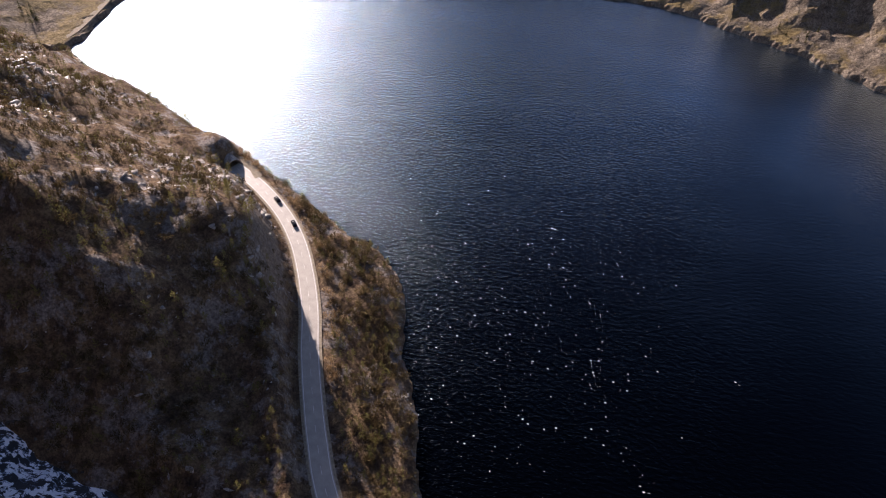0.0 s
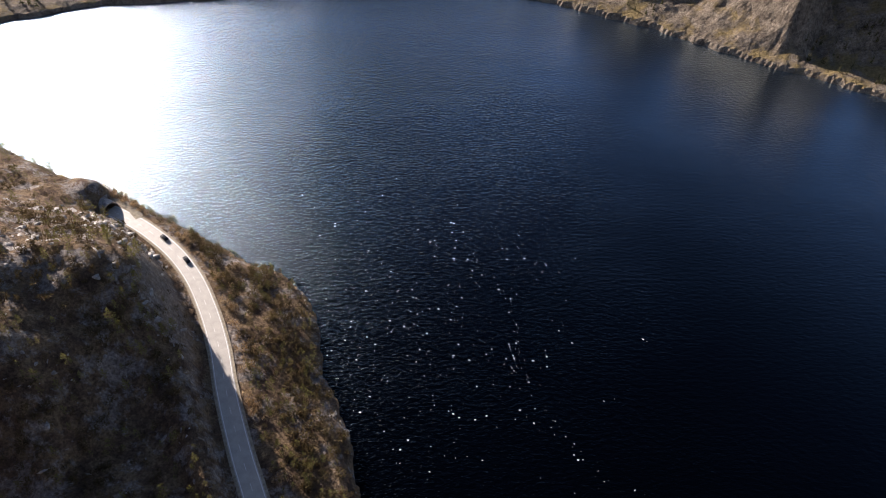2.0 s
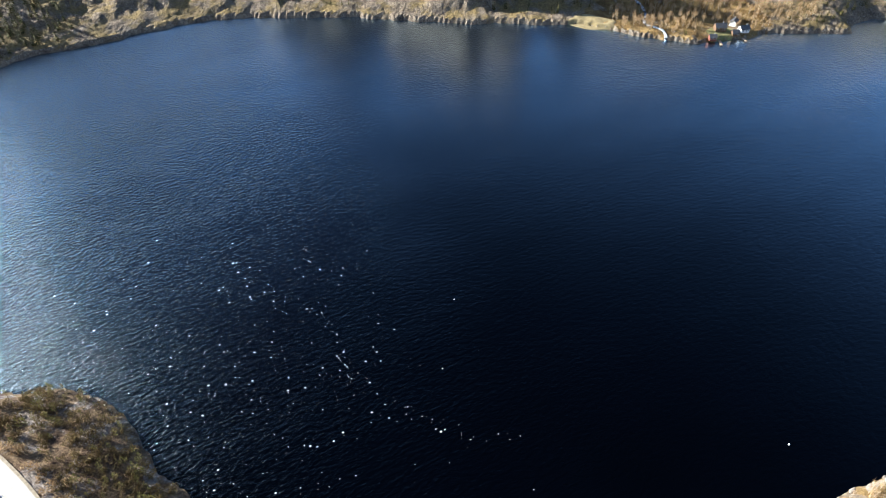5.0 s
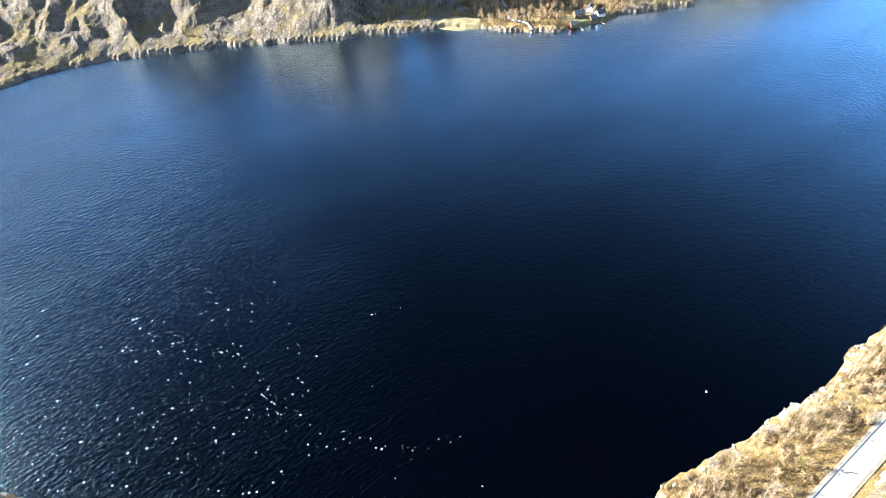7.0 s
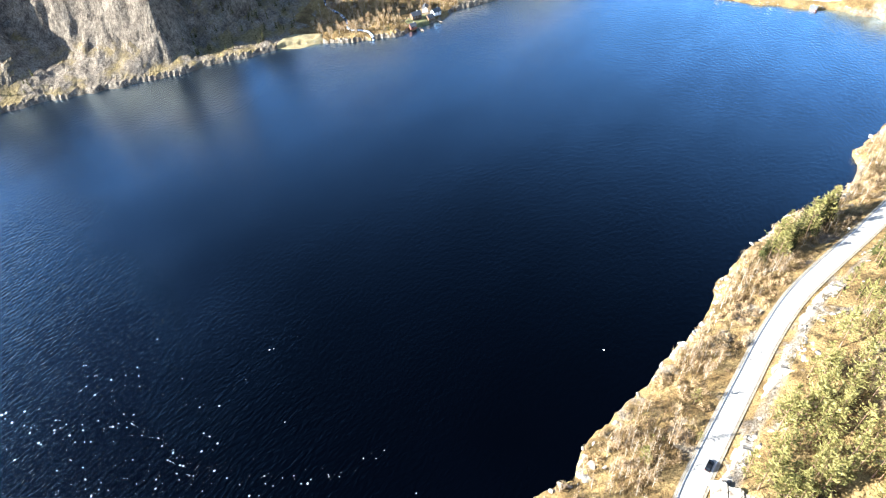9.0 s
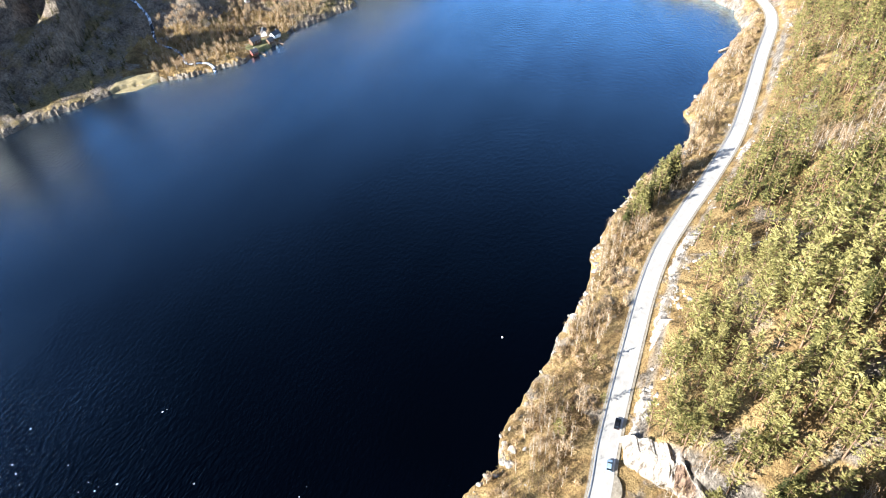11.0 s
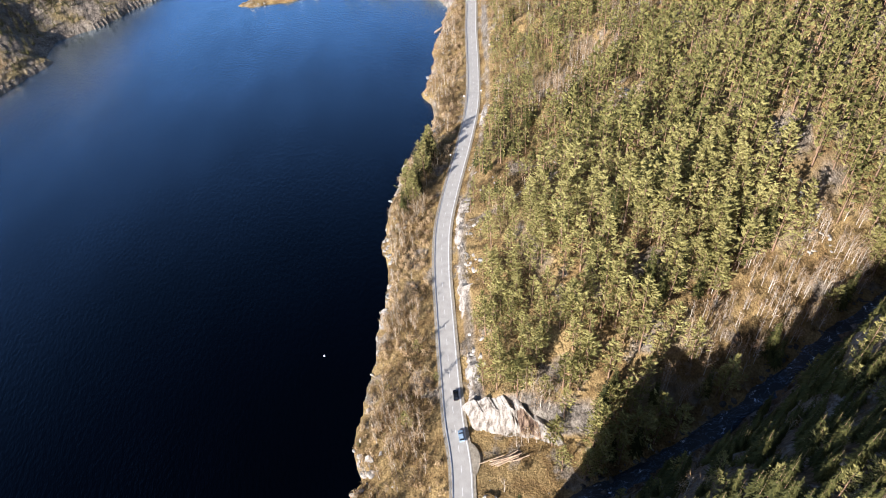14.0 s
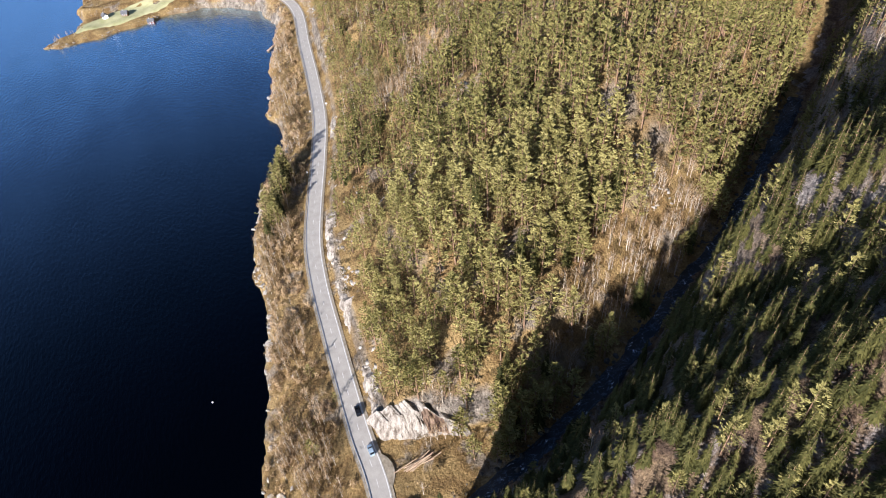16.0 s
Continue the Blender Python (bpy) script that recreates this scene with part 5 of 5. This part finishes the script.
# tunnel mouth and bridge
def portal():
    root = new("tunnel_portal")
    bm = bmesh.new()
    rows = []
    for i in range(15):
        a = math.pi * i / 14
        rows.append((math.cos(a), math.sin(a)))
    outer, inner = 4.7, 4.2
    rings = []
    for x in (-7.0, 0.0):
        rings.append([bm.verts.new((x, c * outer, s * outer * 1.05 - 0.5)) for c, s in rows])
        rings.append([bm.verts.new((x, c * inner, s * inner * 1.05 - 0.5)) for c, s in rows])
    for i in range(14):
        for a, b in ((0, 2), (3, 1), (2, 3), (1, 0)):
            bm.faces.new((rings[a][i], rings[a][i + 1], rings[b][i + 1], rings[b][i]))
    bmesh.ops.recalc_face_normals(bm, faces=bm.faces)
    part("arch", bm, HILL_ROCK, root)
    part("back_wall", box(bmesh.new(), -6.6, 0, 1.9, 0.5, 8.4, 4.6, 0.02), HILL_ROCK, root)
    root.matrix_world = Matrix.Translation((-149, 234.5, ROAD_Z)) @ Matrix.Rotation(math.atan2(-9, 15), 4, "Z")
    return tagged(root, "rough rock tunnel mouth under the hillside", "tunnel")


portal()


def bridge():
    root = new("road_bridge")
    p = ROADC[(ROADC[:, 0] > -22) & (ROADC[:, 0] < 84)]
    root.location = (p[0][0], p[0][1], 0)
    q = p - p[0]
    mesh_object("deck", *ribbon(q, ROADW + 0.6, ROAD_Z - 0.81, 0.9), CONCRETE, False).parent = root
    for off in (ROADW + 0.35, -ROADW - 0.35):
        mesh_object("parapet", *ribbon(q, 0.18, ROAD_Z + 0.75, 1.5, off), CONCRETE, False).parent = root
    for i in range(3, len(p), 9):
        z = height(p[i][0], p[i][1])
        if z < 9:
            part("pier", box(bmesh.new(), q[i][0], q[i][1], (z + ROAD_Z - 2.2) / 2 - 0.5, 1.6, 5.0, ROAD_Z - 1.2 - z, 0.08), CONCRETE, root)
    return tagged(root, "low grey concrete road bridge over the river", "bridge")


bridge()

# ---- houses across the water ----
RED_WALL = plain("red_boarding", (0.15, 0.05, 0.036), (0.21, 0.075, 0.055), 1.2, 0.8)
BROWN_WALL = plain("brown_boarding", (0.1, 0.06, 0.035), (0.17, 0.105, 0.06), 1.2, 0.8)
SLATE = plain("slate_roof", (0.06, 0.06, 0.065), (0.13, 0.13, 0.135), 1.5, 0.7)
PANE = plain("window_glass", (0.015, 0.02, 0.025), (0.03, 0.035, 0.04), 1.0, 0.08)


def house(x, y, turn, lx, ly, h, wall, label, pier=0.0):
    """A gabled timber house; lx along the ridge."""
    root = new("house")
    rise = ly * 0.42
    bm = bmesh.new()
    v = [bm.verts.new(p) for p in ((-lx / 2, -ly / 2, -0.8), (lx / 2, -ly / 2, -0.8), (lx / 2, ly / 2, -0.8), (-lx / 2, ly / 2, -0.8),
                                   (-lx / 2, -ly / 2, h), (lx / 2, -ly / 2, h), (lx / 2, ly / 2, h), (-lx / 2, ly / 2, h),
                                   (-lx / 2, 0, h + rise), (lx / 2, 0, h + rise))]
    for q in ((0, 1, 5, 4), (2, 3, 7, 6), (1, 2, 6, 9, 5), (3, 0, 4, 8, 7), (3, 2, 1, 0), (4, 5, 9, 8), (6, 7, 8, 9)):
        bm.faces.new([v[i] for i in q])
    part("wall", bm, wall, root)
    bm = bmesh.new()
    for s in (-1, 1):
        w, up = ly / 2 + 0.45, rise * (0.45 / (ly / 2))
        a = [bm.verts.new(p) for p in ((-lx / 2 - 0.4, 0, h + rise + 0.16), (lx / 2 + 0.4, 0, h + rise + 0.16), (lx / 2 + 0.4, s * w, h - up + 0.16), (-lx / 2 - 0.4, s * w, h - up + 0.16),
                                       (-lx / 2 - 0.4, 0, h + rise + 0.01), (lx / 2 + 0.4, 0, h + rise + 0.01), (lx / 2 + 0.4, s * w, h - up + 0.01), (-lx / 2 - 0.4, s * w, h - up + 0.01))]
        for q in ((0, 1, 2, 3), (7, 6, 5, 4), (0, 4, 5, 1), (2, 6, 7, 3), (1, 5, 6, 2), (3, 7, 4, 0)):
            bm.faces.new([a[i] for i in q])
    bmesh.ops.recalc_face_normals(bm, faces=bm.faces)
    roof = part("roof", bm, SLATE, root)
    part("chimney", box(bmesh.new(), lx * 0.2, 0, h + rise + 0.3, 0.6, 0.6, 1.2, 0.03), CONCRETE, roof)
    for s in (-1, 1):
        for k in (-0.28, 0.1, 0.36):
            win = part("window", box(bmesh.new(), lx * k, s * (ly / 2 + 0.02), h * 0.55, 0.95, 0.1, 1.1, 0.01), WHITE, root)
            part("pane", box(bmesh.new(), lx * k, s * (ly / 2 + 0.06), h * 0.55, 0.75, 0.06, 0.9), PANE, win)
    part("door", box(bmesh.new(), lx / 2 + 0.03, 0.2, 0.9, 0.1, 0.9, 2.0, 0.01), WHITE, root)
    root.matrix_world = Matrix.Translation((x, y, height(x, y) + 0.35)) @ Matrix.Rotation(turn, 4, "Z")
    return tagged(root, label, "house", "lakeside houses")


house(412, 309, -0.45, 8, 5.5, 3.2, BROWN_WALL, "brown timber farmhouse on the green lawn")
house(429, 311, 0.5, 6.5, 5, 3.0, WHITE, "white timber house among leafless trees")
house(427, 299, -0.3, 7, 5, 2.8, WHITE, "white boathouse close to the waterline")
house(399, 303, -0.5, 5, 4, 2.2, RED_WALL, "small red shed near the shore")
house(418, 299, -0.4, 5, 4, 2.2, BROWN_WALL, "small brown shed beside the lawn")
house(469, 373, 0.4, 5.5, 4.5, 2.6, WHITE, "white cabin on the hillside field")
house(463, 344, 1.0, 4.5, 3.5, 2.2, WHITE, "white hut below the hillside field")
house(589, 70, 0.3, 5, 4, 2.4, WHITE, "white cabin behind the rocky point")
house(571, 36, 1.4, 5, 4, 2.2, RED_WALL, "red boathouse at the bay's edge")
house(586, 54, 1.2, 5, 4, 2.4, BROWN_WALL, "brown cabin on the green field")


def jetty(x, y, turn, length, label):
    root = new("jetty")
    bm_z = 0.75
    n = int(length / 0.5)
    bm = box(bmesh.new(), 0, 0, 0, 0.46, 1.8, 0.08, 0.01)
    me = bpy.data.meshes.new("plank")
    bm.to_mesh(me)
    bm.free()
    me.materials.append(LOG)
    for i in range(n):
        b = new("plank", me)
        b.parent, b.location = root, (i * 0.5, 0, bm_z)
    for i in (0.1, 0.5, 0.95):
        for s in (-0.75, 0.75):
            part("pile", box(bmesh.new(), i * length, s, -0.3, 0.2, 0.2, 2.0, 0.02), LOG, root)
    root.matrix_world = Matrix.Translation((x, y, 0)) @ Matrix.Rotation(turn, 4, "Z")
    return tagged(root, label, "jetty", "jetties")


jetty(424, 297, -2.0, 9, "short weathered jetty below the boathouse")
jetty(404, 300, -2.2, 8, "short weathered jetty below the farm")
jetty(474, -47, 2.4, 10, "pale jetty on the near shore")
